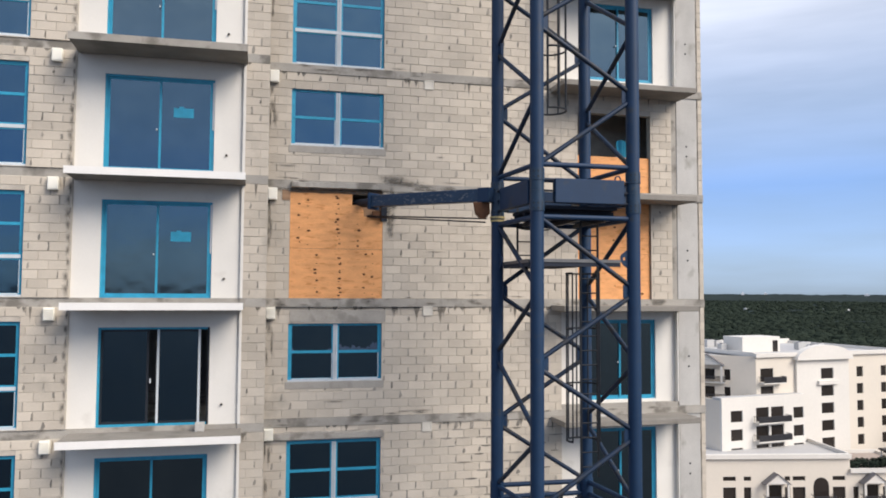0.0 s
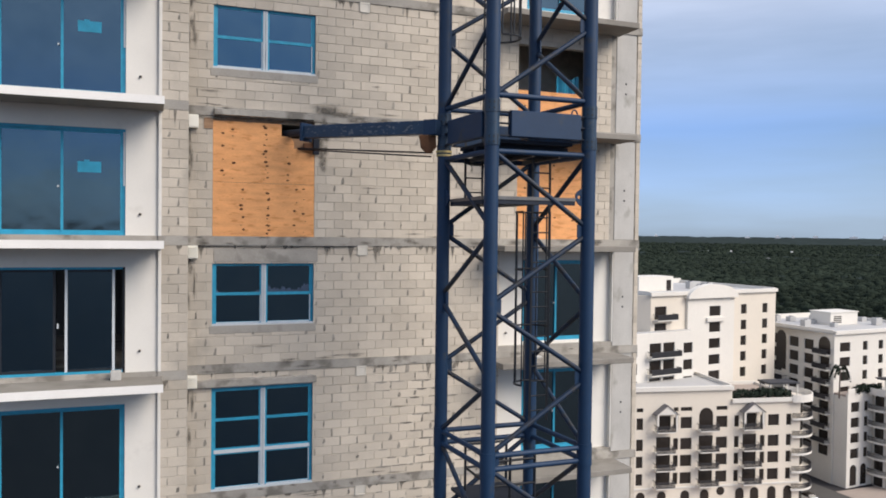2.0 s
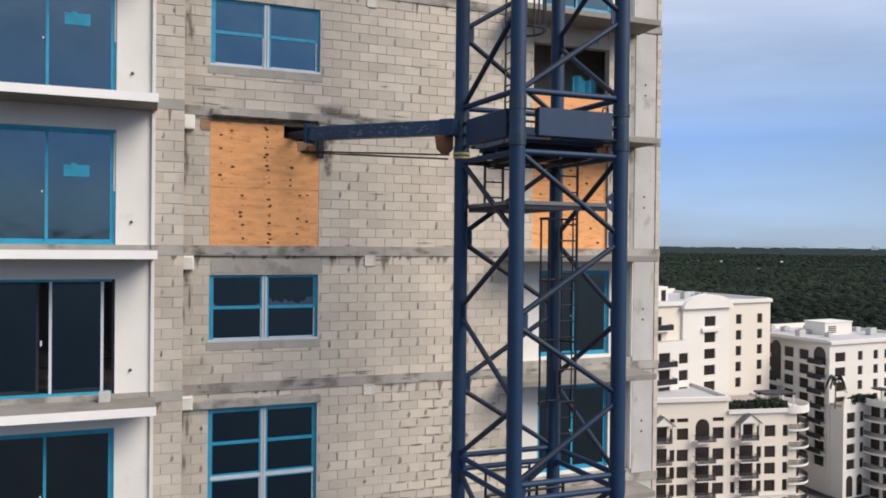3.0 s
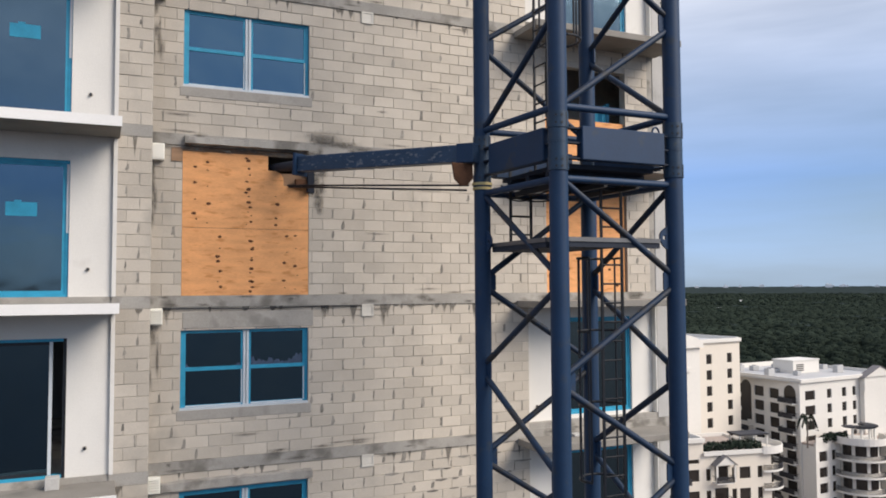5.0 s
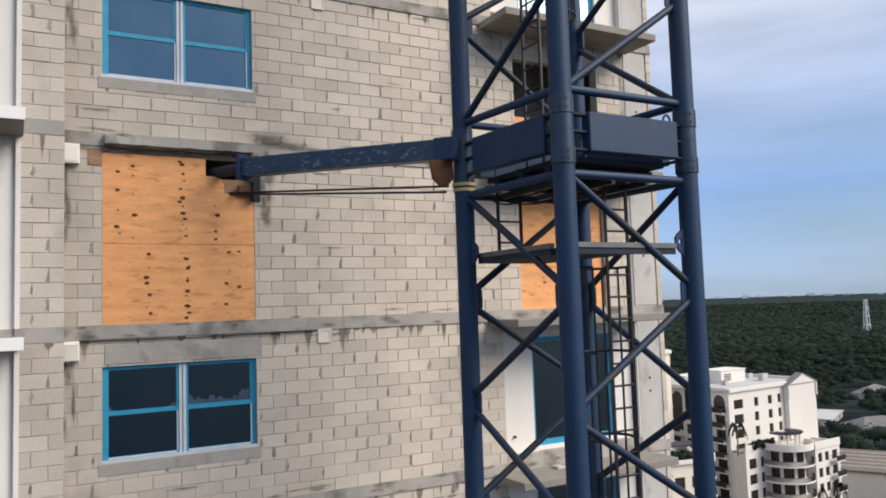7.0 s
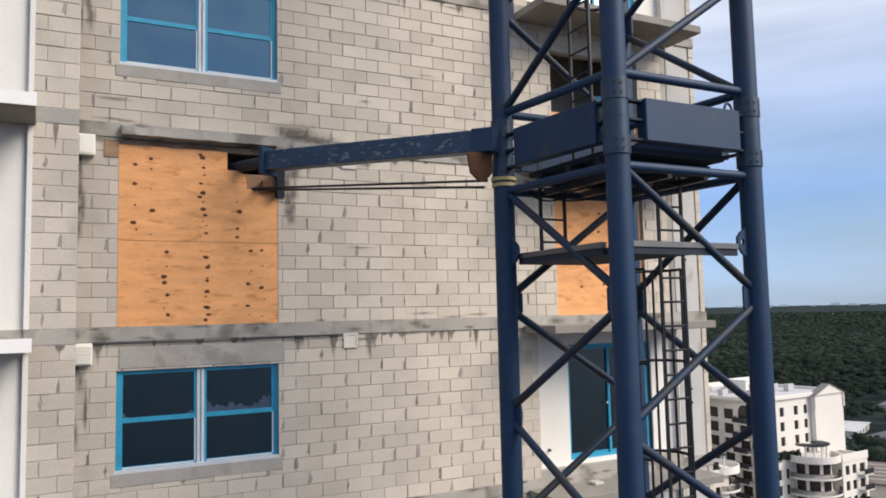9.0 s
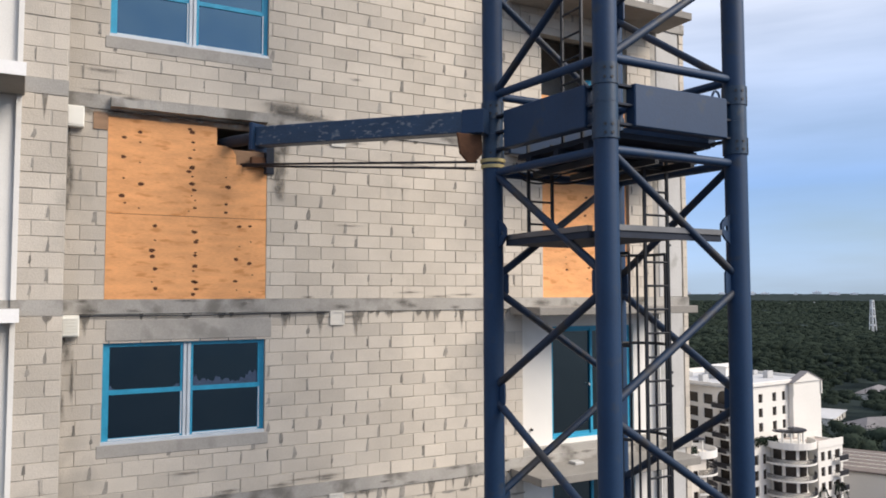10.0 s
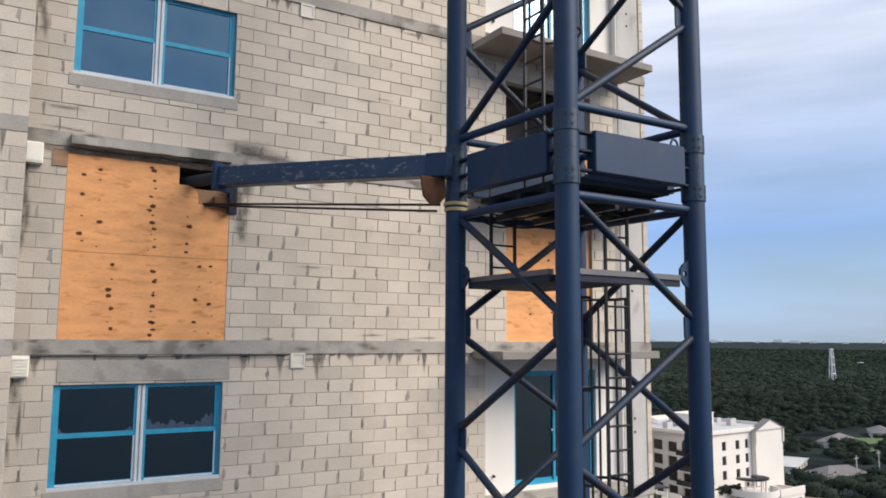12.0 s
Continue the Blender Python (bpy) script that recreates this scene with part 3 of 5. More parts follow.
def sliding_door(x0, x1, y, z0, h, bare, label, sticker=False):
    w = thing("sliding_door", label, "sliding door", ((x0 + x1) / 2, y, z0), group="balcony doors")
    hw, t = (x1 - x0) / 2, 0.05
    mat = M_FRAME if bare else M_TEAL
    bars = [(-hw, -hw + t, 0.0, 0.12, 0, h), (-hw + t, hw - t, 0.0, 0.12, h - t, h), (-hw + t, hw - t, 0.0, 0.12, 0, 0.05)]
    jamb = (hw - t, hw, 0.0, 0.12, 0, h)
    boxed("frame", bars if bare else bars + [jamb], M_TEAL, w, "frame wrapped in teal film")
    if bare:
        boxed("jamb", [jamb], M_BLACK, w, "bare dark jamb")
    if bare:
        panels = ((-hw + t, -0.12, 0.05), (0.05, hw - 0.20, 0.02))
    else:
        panels = ((-hw + t, 0.03, 0.05), (-0.03, hw - t, 0.02))
    for a, b, d in panels:
        stile = M_BLACK if bare and a < 0 else mat
        p = boxed("door_panel", [(a, a + 0.05, d, d + 0.03, 0.05, h - t), (b - 0.05, b, d, d + 0.03, 0.05, h - t)], stile, w)
        boxed("rail", [(a + 0.05, b - 0.05, d, d + 0.03, 0.05, 0.1), (a + 0.05, b - 0.05, d, d + 0.03, h - t - 0.05, h - t)], M_BLACK if bare else mat, p)
        boxed("pane", [(a + 0.05, b - 0.05, d + 0.01, d + 0.02, 0.1, h - t - 0.05)], M_GLASS if bare else M_DOORGLASS, p, "dark blue glass")
    if sticker:
        boxed("film_patch", [(0.28, 0.72, 0.022, 0.027, 1.28, 1.50), (0.40, 0.50, 0.022, 0.027, 1.502, 1.53)], M_TEAL, w, "square of teal film on the glass")
    if bare:
        boxed("handle", [(-0.09, -0.06, -0.02, 0.0, 0.95, 1.05)], M_FRAME, w, "small white latch")
    else:
        boxed("handle", [(-0.085, -0.06, -0.012, 0.018, 0.96, 1.0)], M_FRAME, w, "small white latch")
    if sticker:
        boxed("bare_strip", [(hw - 0.045, hw - 0.008, -0.006, -0.001, 1.02, h - 0.06)], M_FRAME, w, "white strip of frame where the film is torn off")
    return w


for k in range(LOW, HIGH):
    f = floor_z(k)
    if k != 0:
        a, b = WIN_SMALL if k in (1, -1) else WIN_TALL
        window(0.0, 2.25, 0.03, f + a + 0.04, f + b, k not in (1, -1), "double window with teal protective film and dark glass", k == -1)
    window(-7.2, -5.68, BAY_Y + 0.05, f + 0.06, f + 2.33, True, "tall window with white transom and dark glass")
    sliding_door(-4.13, -1.76, BAY_Y + 0.1, f, 2.19, k == -1, "half-open sliding balcony door with bare white frames" if k == -1 else "closed sliding balcony door wrapped in teal film", k in (0, 1, 2))
    if k not in (0, 1):
        sliding_door(7.70, 9.70, REC + 0.05, f + 0.2, 2.10, False, "closed sliding balcony door wrapped in teal film")

for x, y, k in ((-1.92, BAY_Y - 0.18, -1), (7.9, -0.3, -1)):
    b = boxed("loose_block", [(-0.1, 0.1, -0.1, 0.1, 0, 0.19 if x < 0 else 0.05)], M_COLUMN, bevel=0.008)
    b.location = (x, y, floor_z(k) - (0.10 if x < 0 else 0.16))
    tagged(b, "loose concrete block lying on a balcony slab", "concrete block", group="loose blocks")

# lintel and beam
for k in (-1, 1):
    boxed("sill_band", [(-0.06, 2.31, -0.013, 0.03, floor_z(k) + 0.68, floor_z(k) + 0.853)], M_LINTEL, bevel=0.006)
    tagged(scene.collection.objects[-1], "rough grey concrete band under a window sill", "sill", kind="structure")
boxed("lintel", [(0.03, 2.34, -0.016, 0.0, floor_z(-1) + 2.272, floor_z(-1) + 2.56)], M_LINTEL, bevel=0.004)
tagged(scene.collection.objects[-1], "smooth grey concrete lintel over a window", "lintel", kind="structure")


def ragged_beam(x0, x1, z0, z1, depth, seed, label):
    """A strip of rough concrete standing proud of the wall, with an uneven edge."""
    bm, rnd = bmesh.new(), random.Random(seed)
    n = 26
    rows = []
    for q in range(n + 1):
        x = x0 + (x1 - x0) * q / n
        lo, hi, out = z0 + rnd.uniform(-0.004, 0.006), z1 + rnd.uniform(-0.014, 0.014), -depth + rnd.uniform(-0.007, 0.007)
        rows.append([bm.verts.new(p) for p in ((x, -0.001, lo), (x, out, lo + 0.008), (x, out + 0.01, hi - 0.03), (x, -0.001, hi))])
    for p, q in zip(rows, rows[1:]):
        for k in range(4):
            bm.faces.new((p[k], q[k], q[(k + 1) % 4], p[(k + 1) % 4]))
    bm.faces.new(rows[0][::-1])
    bm.faces.new(rows[-1])
    tagged(part("beam", bm, M_CONC), label, "beam", kind="structure")


ragged_beam(0.02, 2.22, floor_z(1) - 0.185, floor_z(1) - 0.025, 0.155, 21, "rough ragged concrete beam edge over the plywood")
ragged_beam(-0.30, 2.32, floor_z(-1) - 0.50, floor_z(-1) - 0.33, 0.10, 22, "rough concrete beam edge over a tall window")
boxed("header_timber", [(-0.19, -0.006, -0.024, 0.02, floor_z(0) + 2.36, floor_z(0) + 2.60), (0.004, 2.246, 0.075, 0.13, floor_z(0) + 2.552, floor_z(0) + 2.643)], M_TIMBER)
tagged(scene.collection.objects[-1], "dark brown timber header above the plywood", "timber", kind="structure")
bm = bmesh.new()
tube(bm, (-0.40, -0.034, 47.775), (1.2, -0.034, 47.765), 0.011, 6)
tube(bm, (1.2, -0.034, 47.765), (3.25, -0.034, 47.785), 0.011, 6)
tagged(part("cable", bm, M_BLACK), "thin black cable strung under the slab edge", "cable")


def plywood(x0, x1, y, z0, z1, notch, label):
    w = thing("plywood_board", label, "plywood board", ((x0 + x1) / 2, y, z0), group="plywood boards")
    hw, h = (x1 - x0) / 2, z1 - z0
    rnd = random.Random(int(x0 * 10))
    cut = h * 0.47
    for c, d in ((0.0, cut - 0.003), (cut + 0.003, h)):
        bm = bmesh.new()
        pts = [(-hw, c), (hw, c), (hw, d), (-hw, d)]
        if notch and d > notch[2]:
            n0, n1 = notch[0], notch[2]
            pts = [(-hw, c), (hw, c), (hw, n1 - 0.30), (n0 + 0.29, n1 - 0.27), (n0 + 0.28, n1 - 0.12), (n0 + 0.23, n1 - 0.04), (n0 + 0.15, n1), (n0, n1), (n0, d), (-hw, d)]
            boxed("packing_timber", [(n0 + 0.1, hw, 0.03, 0.09, n1 - 0.36, n1 - 0.04), (n0 + 0.55, hw, 0.03, 0.09, n1 - 0.035, d)], M_TIMBER, w, "rough brown timber behind the notch")
        fr, bk = ([bm.verts.new((px, py, pz)) for px, pz in pts] for py in (0.0, 0.018))
        bm.faces.new(fr)
        bm.faces.new(bk[::-1])
        for q in range(len(pts)):
            r = (q + 1) % len(pts)
            bm.faces.new((bk[q], bk[r], fr[r], fr[q]))
        p = part("plywood_sheet", bm, M_PLY, w)
        for col in ((-0.80, -0.62, 0.00, 0.04, 0.48) if c else (-0.43, 0.06, 0.08, 0.62, 0.80)):
            z = c + 0.12
            while z < d - 0.1:
                kx, kz, kr = col * hw + rnd.uniform(-0.035, 0.035), z + rnd.uniform(-0.06, 0.06), rnd.choice((0.010, 0.014, 0.020, 0.025, 0.031))
                if not (notch and notch[0] - 0.05 < kx and notch[2] - 0.4 < kz) and (notch or rnd.random() < 0.3):
                    knot = bmesh.new()
                    pts = [(kx + kr * rnd.uniform(1.0, 1.8) * math.cos(q * math.tau / 8), kz + kr * rnd.uniform(0.7, 1.1) * math.sin(q * math.tau / 8)) for q in range(8)]
                    fr, bk = ([knot.verts.new((px, py, pz)) for px, pz in pts] for py in (-0.0025, 0.001))
                    knot.faces.new(fr)
                    for q in range(8):
                        knot.faces.new((bk[q], bk[(q + 1) % 8], fr[(q + 1) % 8], fr[q]))
                    part("knot", knot, M_KNOT, p)
                z += rnd.uniform(0.10, 0.22) if abs(col) < 0.5 else rnd.uniform(0.14, 0.36)
    return w


plywood(0.0, 2.245, 0.0, F0, F0 + 2.55, (0.37, 1.1, 2.28, 2.55), "orange plywood sheets closing a window opening, notched at the top")
plywood(7.42, 9.5, 0.06, F0, F0 + 2.55, None, "orange plywood sheets closing a balcony opening")
plywood(7.42, 9.5, 0.06, floor_z(1), floor_z(1) + 0.95, None, "low orange plywood sheet across an open balcony door")

bm = bmesh.new()
n = 10
cols = [[bm.verts.new((8.75 + q * 0.075, 0.45 + 0.05 * math.sin(q * 1.7), floor_z(1) + z + 0.06 * math.sin(q * 0.9) * (z > 1.2))) for z in (0.0, 0.9, 1.45)] for q in range(n)]
for a, b in zip(cols, cols[1:]):
    for q in range(2):
        bm.faces.new((a[q], b[q], b[q + 1], a[q + 1]))
tarp = part("tarpaulin", bm, M_TEAL)
tarp.modifiers.new("thickness", "SOLIDIFY").thickness = 0.006
tagged(tarp, "crumpled teal tarpaulin hanging inside an open doorway", "tarpaulin")

# wall lights and vent covers
for k in range(LOW, HIGH):
    f = floor_z(k)
    for x, y in ((-0.42, 0.0), (-5.1, BAY_Y)):
        l = thing("wall_light", "square cream junction box on the block wall", "junction box", (x, y, f - 0.5), group="junction boxes")
        boxed("housing", [(-0.11, 0.11, -0.12, -0.012, 0.0, 0.29)], M_BOXW, l, bevel=0.01)
        if k > 0:
            boxed("cover", [(-0.09, 0.09, -0.128, -0.121, 0.03, 0.26)], M_BOXW, l, "pale cream cover")
        else:
            for q in range(6):
                boxed("louvre", [(-0.095, 0.095, -0.14, -0.121, 0.025 + q * 0.042, 0.045 + q * 0.042)], M_BOXW, l)
    v = thing("vent_cover", "small pale square vent cover on the block wall", "vent", (3.40, 0.0, f - 0.42), group="vent covers")
    boxed("frame", [(-0.12, 0.12, -0.03, -0.012, 0.0, 0.03), (-0.12, 0.12, -0.03, -0.012, 0.2, 0.23), (-0.12, -0.09, -0.03, -0.012, 0.03, 0.2), (0.09, 0.12, -0.03, -0.012, 0.03, 0.2)], M_VENT, v)
    boxed("plate", [(-0.09, 0.09, -0.02, -0.012, 0.03, 0.2)], M_VENT, v)

# ---- the crane mast ----
PX, PY = (4.22, 6.16), (-5.415, -3.49)
LEFT_P, MID_P, RIGHT_P, BACK_P = (4.133, -3.473), (4.294, -5.415), (6.234, -5.414), (6.083, -3.504)
RING = (MID_P, RIGHT_P, BACK_P, LEFT_P)   # each face runs from one corner to the next
R_POST = 0.128
mast = thing("crane_mast", "navy blue lattice mast of a tower crane beside the block", "crane mast", (0, 0, 0))


def mast_section(bottom, top, bays, down):
    """Four posts with zigzag braces on each face. The zigzag starts at the joint with the tie frame."""
    for x, y in RING:
        bm = bmesh.new()
        tube(bm, (x, y, bottom), (x, y, top), R_POST, 20)
        part("post", bm, M_NAVY, mast)
    step = (top - bottom - 0.2) / bays
    for q in range(4):
        a, b = RING[q], RING[(q + 1) % 4]
        d = (Vector(b) - Vector(a)).normalized()
        a2, b2 = Vector(a) + d * R_POST * 0.7, Vector(b) - d * R_POST * 0.7
        for z in (bottom + 0.1, top - 0.1):
            bm = bmesh.new()
            tube(bm, (a2.x, a2.y, z), (b2.x, b2.y, z), 0.05, 10)
            part("strut", bm, M_NAVY, mast)
        for n in range(bays):
            z0, z1 = (top - 0.14 - n * step, top - 0.14 - (n + 1) * step) if down else (bottom + 0.14 + n * step, bottom + 0.14 + (n + 1) * step)
            p, r = (a2, b2) if n % 2 == 0 else (b2, a2)
            gap = -0.11 if down else 0.11
            za, zb = z0 + (gap if n else 0), z1 - gap
            bm = bmesh.new()
            tube(bm, (p.x, p.y, za), (r.x, r.y, zb), 0.047, 10)
            part("brace", bm, M_NAVY_B, mast)
            g = bmesh.new()
            e = d * (0.13 if n % 2 == 0 else -0.13)
            c = r + (-e)
            side = Vector((d.x, d.y, 0)) * 0.11
            up = Vector((0, 0, 0.25))
            nrm = Vector((-d.y, d.x, 0)) * 0.012
            base = Vector((r.x, r.y, z1))
            inn = Vector((c.x, c.y, z1))
            quad = [base + up, base - up, inn - up * 0.45, inn + up * 0.45]
            v = [g.verts.new(w + s * nrm) for s in (1, -1) for w in quad]
            for fc in ((0, 1, 2, 3), (7, 6, 5, 4), (0, 4, 5, 1), (1, 5, 6, 2), (2, 6, 7, 3), (3, 7, 4, 0)):
                g.faces.new([v[w] for w in fc])
            part("gusset_plate", g, M_NAVY, mast)


Z_TIE = 50.06
mast_section(50.45, 55.95, 4, False)
mast_section(44.12, 49.67, 4, True)
mast_section(38.4, 44.08, 4, True)
mast_section(55.99, 61.4, 4, False)
bm = bmesh.new()
for x, y in RING:
    tube(bm, (x, y, 0.0), (x, y, 38.4), R_POST, 12)
part("lower_posts", bm, M_NAVY, mast)
# sleeves at the joints
for x, y in RING:
    for z in (44.1, 55.97):
        bm = bmesh.new()
        tube(bm, (x, y, z - 0.2), (x, y, z + 0.2), R_POST + 0.012, 20)
        part("sleeve", bm, M_NAVY, mast)
    for c, d, rr in ((49.67, 49.86, 0.014), (49.862, 50.05, 0.004), (50.052, 50.24, 0.004), (50.242, 50.46, 0.014)):
        bm = bmesh.new()
        tube(bm, (x, y, c), (x, y, d), R_POST + rr, 20)
        part("sleeve", bm, M_SLEEVE, mast)
    for c, d in ((49.68, 49.85), (50.25, 50.45)):
        ang = -1.2
        bm = bmesh.new()
        px, py = x + (R_POST + 0.013) * math.cos(ang), y + (R_POST + 0.013) * math.sin(ang)
        box(bm, px - 0.006, px + 0.006, py - 0.006, py + 0.004, c, d)
        part("split", bm, M_BLACK, mast, "dark split in the sleeve")
    for z in (49.72, 49.81, 50.30, 50.40):
        for ang in (-2.3, -1.75):
            bm = bmesh.new()
            px, py = x + (R_POST + 0.012) * math.cos(ang), y + (R_POST + 0.012) * math.sin(ang)
            tube(bm, (px, py, z), (px + 0.008 * math.cos(ang), py + 0.008 * math.sin(ang), z), 0.017, 8)
            part("bolt", bm, M_BLACK, mast)

# tie frame: four box beams, platform under them
frame_t = mast
for q in range(4):
    a, b = Vector(RING[q]), Vector(RING[(q + 1) % 4])
    d = (b - a).normalized()
    nrm = Vector((d.y, -d.x))
    a2, b2 = a + d * 0.33, b - d * 0.22
    m = bmesh.new()
    box(m, 0, (b2 - a2).length, -0.09, 0.06, 49.83, 50.29)
    ob = part("box_beam", m, M_NAVY, frame_t, bevel=0.012, at=(a2.x, a2.y, 0))
    ob.rotation_euler = (0, 0, math.atan2(d.y, d.x))
    for z in (49.85, 50.06, 50.26):
        for e0, e1 in ((-0.24, 0.0), ((b2 - a2).length, (b2 - a2).length + 0.12)):
            m = bmesh.new()
            box(m, e0, e1, -0.05, 0.04, z - 0.012, z + 0.012)
            ob = part("bracket_plate", m, M_NAVY_D, frame_t, at=(a2.x, a2.y, 0))
            ob.rotation_euler = (0, 0, math.atan2(d.y, d.x))
boxed("deck", [(PX[0] + 0.2, PX[1] - 0.2, PY[0] + 0.12, PY[1] - 0.12, 49.74, 49.80)], M_NAVY_D, frame_t, "dark plywood deck")
for y in (-5.0, -4.45, -3.9):
    boxed("deck_joist", [(PX[0] + 0.15, PX[1] - 0.15, y - 0.04, y + 0.04, 49.60, 49.738)], M_NAVY_D, frame_t)
for x in (4.62, 5.2, 5.75):
    boxed("deck_bearer", [(x - 0.03, x + 0.03, PY[0] + 0.2, PY[1] - 0.2, 49.52, 49.598)], M_BLACK, frame_t)

# arm from the mast to the wall
arm_a, arm_b = Vector((3.97, -3.58, 50.18)), Vector((1.93, -0.75, 50.305))
arm = mast
d = arm_b - arm_a
turn = d.to_track_quat("X", "Z").to_matrix().to_4x4()
m = bmesh.new()
box(m, 0, d.length, -0.11, 0.11, -0.135, 0.135)
ob = part("tie_beam", m, M_WORN, arm, "worn blue steel tie beam to the wall", bevel=0.01)
ob.matrix_local = Matrix.Translation(arm_a) @ turn
for e in ((d.length, d.length + 0.06, -0.17, 0.17, -0.20, 0.19), (-0.02, 0.28, -0.125, 0.125, -0.15, 0.15)):
    m = bmesh.new()
    box(m, *e)
    ob = part("end_plate", m, M_NAVY, arm, bevel=0.008)
    ob.matrix_local = Matrix.Translation(arm_a) @ turn
m = bmesh.new()
tube(m, arm_b + Vector((-0.03, 0.04, 0)), (1.60, 0.30, 50.36), 0.085, 14)
ob = part("spindle", m, M_NAVY_D, arm, "dark steel spindle running through the plywood")
for off in (0.0, 0.075):
    m = bmesh.new()
    tube(m, (3.88, -3.51 + off, 49.69 - off * 0.9), (1.74, 0.25, 50.05 - off * 0.3), 0.016, 8)
    part("tie_rod", m, M_BLACK, arm, "thin black steel rod")
m = bmesh.new()
box(m, 1.98, 2.2, -0.10, -0.006, 50.0, 50.14)
part("rod_bracket", m, M_RUST, arm, "stained steel bracket at the wall", bevel=0.01)
m = bmesh.new()
box(m, 2.20, 2.245, -0.15, -0.004, 49.90, 50.34)
box(m, 2.245, 2.35, -0.03, -0.0135, 49.90, 50.34)
part("wall_angle", m, M_NAVY_D, arm, "dark stained steel angle on the wall")
# hanging plate and strap
m = bmesh.new()
pts = [(3.60, 50.03), (3.95, 50.03), (3.96, 49.80), (3.85, 49.68), (3.75, 49.68), (3.64, 49.78)]
fr = [m.verts.new((x, -3.52, z)) for x, z in pts]
bk = [m.verts.new((x, -3.48, z)) for x, z in pts]
m.faces.new(fr)
m.faces.new(bk[::-1])
for q in range(6):
    m.faces.new((bk[q], bk[(q + 1) % 6], fr[(q + 1) % 6], fr[q]))
part("lifting_plate", m, M_RUST, arm, "rusty rounded steel plate", bevel=0.008)
m = bmesh.new()
tube(m, (*LEFT_P, 49.70), (*LEFT_P, 49.74), R_POST + 0.03, 20)
tube(m, (*LEFT_P, 49.63), (*LEFT_P, 49.67), R_POST + 0.02, 20)
part("strap", m, M_STRAP, arm, "yellow webbing strap round the post")

m = bmesh.new()
pts = [Vector((PX[1] - 0.25 + 0.06 * math.cos(q * math.pi / 6), PY[0] - 0.02, 50.29 + 0.09 * math.sin(q * math.pi / 6))) for q in range(7)]
for p, q in zip(pts, pts[1:]):
    tube(m, p, q, 0.014, 6)
part("lifting_eye", m, M_NAVY, mast)

# landing inside the mast
landing = thing("landing", "galvanised steel landing platform inside the crane mast", "platform", (0, 0, 0))
boxed("angle_front", [(PX[0] + 0.15, PX[1] - 0.2, PY[0] - 0.02, PY[0] + 0.05, 48.73, 48.79)], M_GALV, landing)
boxed("rim", [(PX[0] + 0.15, PX[1] - 0.2, PY[0] - 0.005, PY[0] + 0.04, 48.655, 48.73), (PX[0] - 0.005, PX[0] + 0.04, PY[0] + 0.2, PY[1] - 0.15, 48.655, 48.73)], M_NAVY_D, landing, "dark steel rim under the lip")
boxed("angle_side", [(PX[0] - 0.02, PX[0] + 0.05, PY[0] + 0.2, PY[1] - 0.15, 48.73, 48.79)], M_GALV, landing)
boxed("deck", [(PX[0] + 0.05, 5.35, PY[0] + 0.05, PY[1] - 0.1, 48.66, 48.73)], M_NAVY_D, landing, "dark steel deck")
for (x, y), (dx, dy) in ((LEFT_P, (0.08, -0.997)), (RIGHT_P, (-1.0, 0.0))):
    m = bmesh.new()
    outer = [(0.10, -0.19), (0.21, -0.11), (0.27, -0.03), (0.27, 0.06), (0.23, 0.11), (0.10, 0.20)]
    hole = [(0.195 + 0.034 * math.cos(math.radians(a)), 0.01 + 0.034 * math.sin(math.radians(a))) for a in (-135, -80, -30, 30, 80, 135)]
    rings = [[m.verts.new((x + dx * u + side * abs(dy), y + dy * u + side * abs(dx), 48.80 + v)) for u, v in line] for side in (-0.015, 0.015) for line in (outer, hole)]
    for q in range(6):
        r = (q + 1) % 6
        for g, h in ((0, 1), (3, 2), (2, 0), (1, 3)):
            m.faces.new((rings[g][q], rings[g][r], rings[h][r], rings[h][q]))
    bmesh.ops.recalc_face_normals(m, faces=m.faces[:])
    part("lug_plate", m, M_NAVY, landing)


def ladder(x, y, z0, z1, cage, label, turn=0.0, half=0.18):
    """A steel ladder in the mast with safety hoops over part of it."""
    l = thing("ladder", label, "ladder", (x, y, z0), group="mast ladders", turn=radians(turn))
    for s in (-half, half):
        m = bmesh.new()
        box(m, s - 0.02, s + 0.02, -0.012, 0.012, 0, z1 - z0)
        part("stringer", m, M_BLACK, l)
    n = int((z1 - z0) / 0.28)
    rung = bmesh.new()
    tube(rung, (-half, 0, 0), (half, 0, 0), 0.014, 8)
    rung = mesh_of("rung", rung, M_BLACK)
    for q in range(n):
        part("rung", rung, None, l, at=(0, 0, 0.2 + q * 0.28))
    if cage:
        c0, c1 = cage
        hoop_z = [c0 + q * (c1 - c0) / 3 for q in range(4)]
        for z in hoop_z:
            m = bmesh.new()
            pts = [Vector((0.33 * math.cos(u), 0.32 - 0.32 * math.sin(u), z - z0)) for u in [math.radians(150 + q * 20) for q in range(13)]]
            for p, r in zip(pts, pts[1:]):
                tube(m, p, r, 0.02, 6)
            part("hoop", m, M_BLACK, l)
        for q in (0, 2, 4, 6, 8, 10, 12):
            u = math.radians(150 + q * 20)
            m = bmesh.new()
            p = (0.33 * math.cos(u), 0.32 - 0.32 * math.sin(u))
            tube(m, (*p, c0 - z0), (*p, c1 - z0), 0.016, 6)
            part("cage_bar", m, M_BLACK, l)
    return l


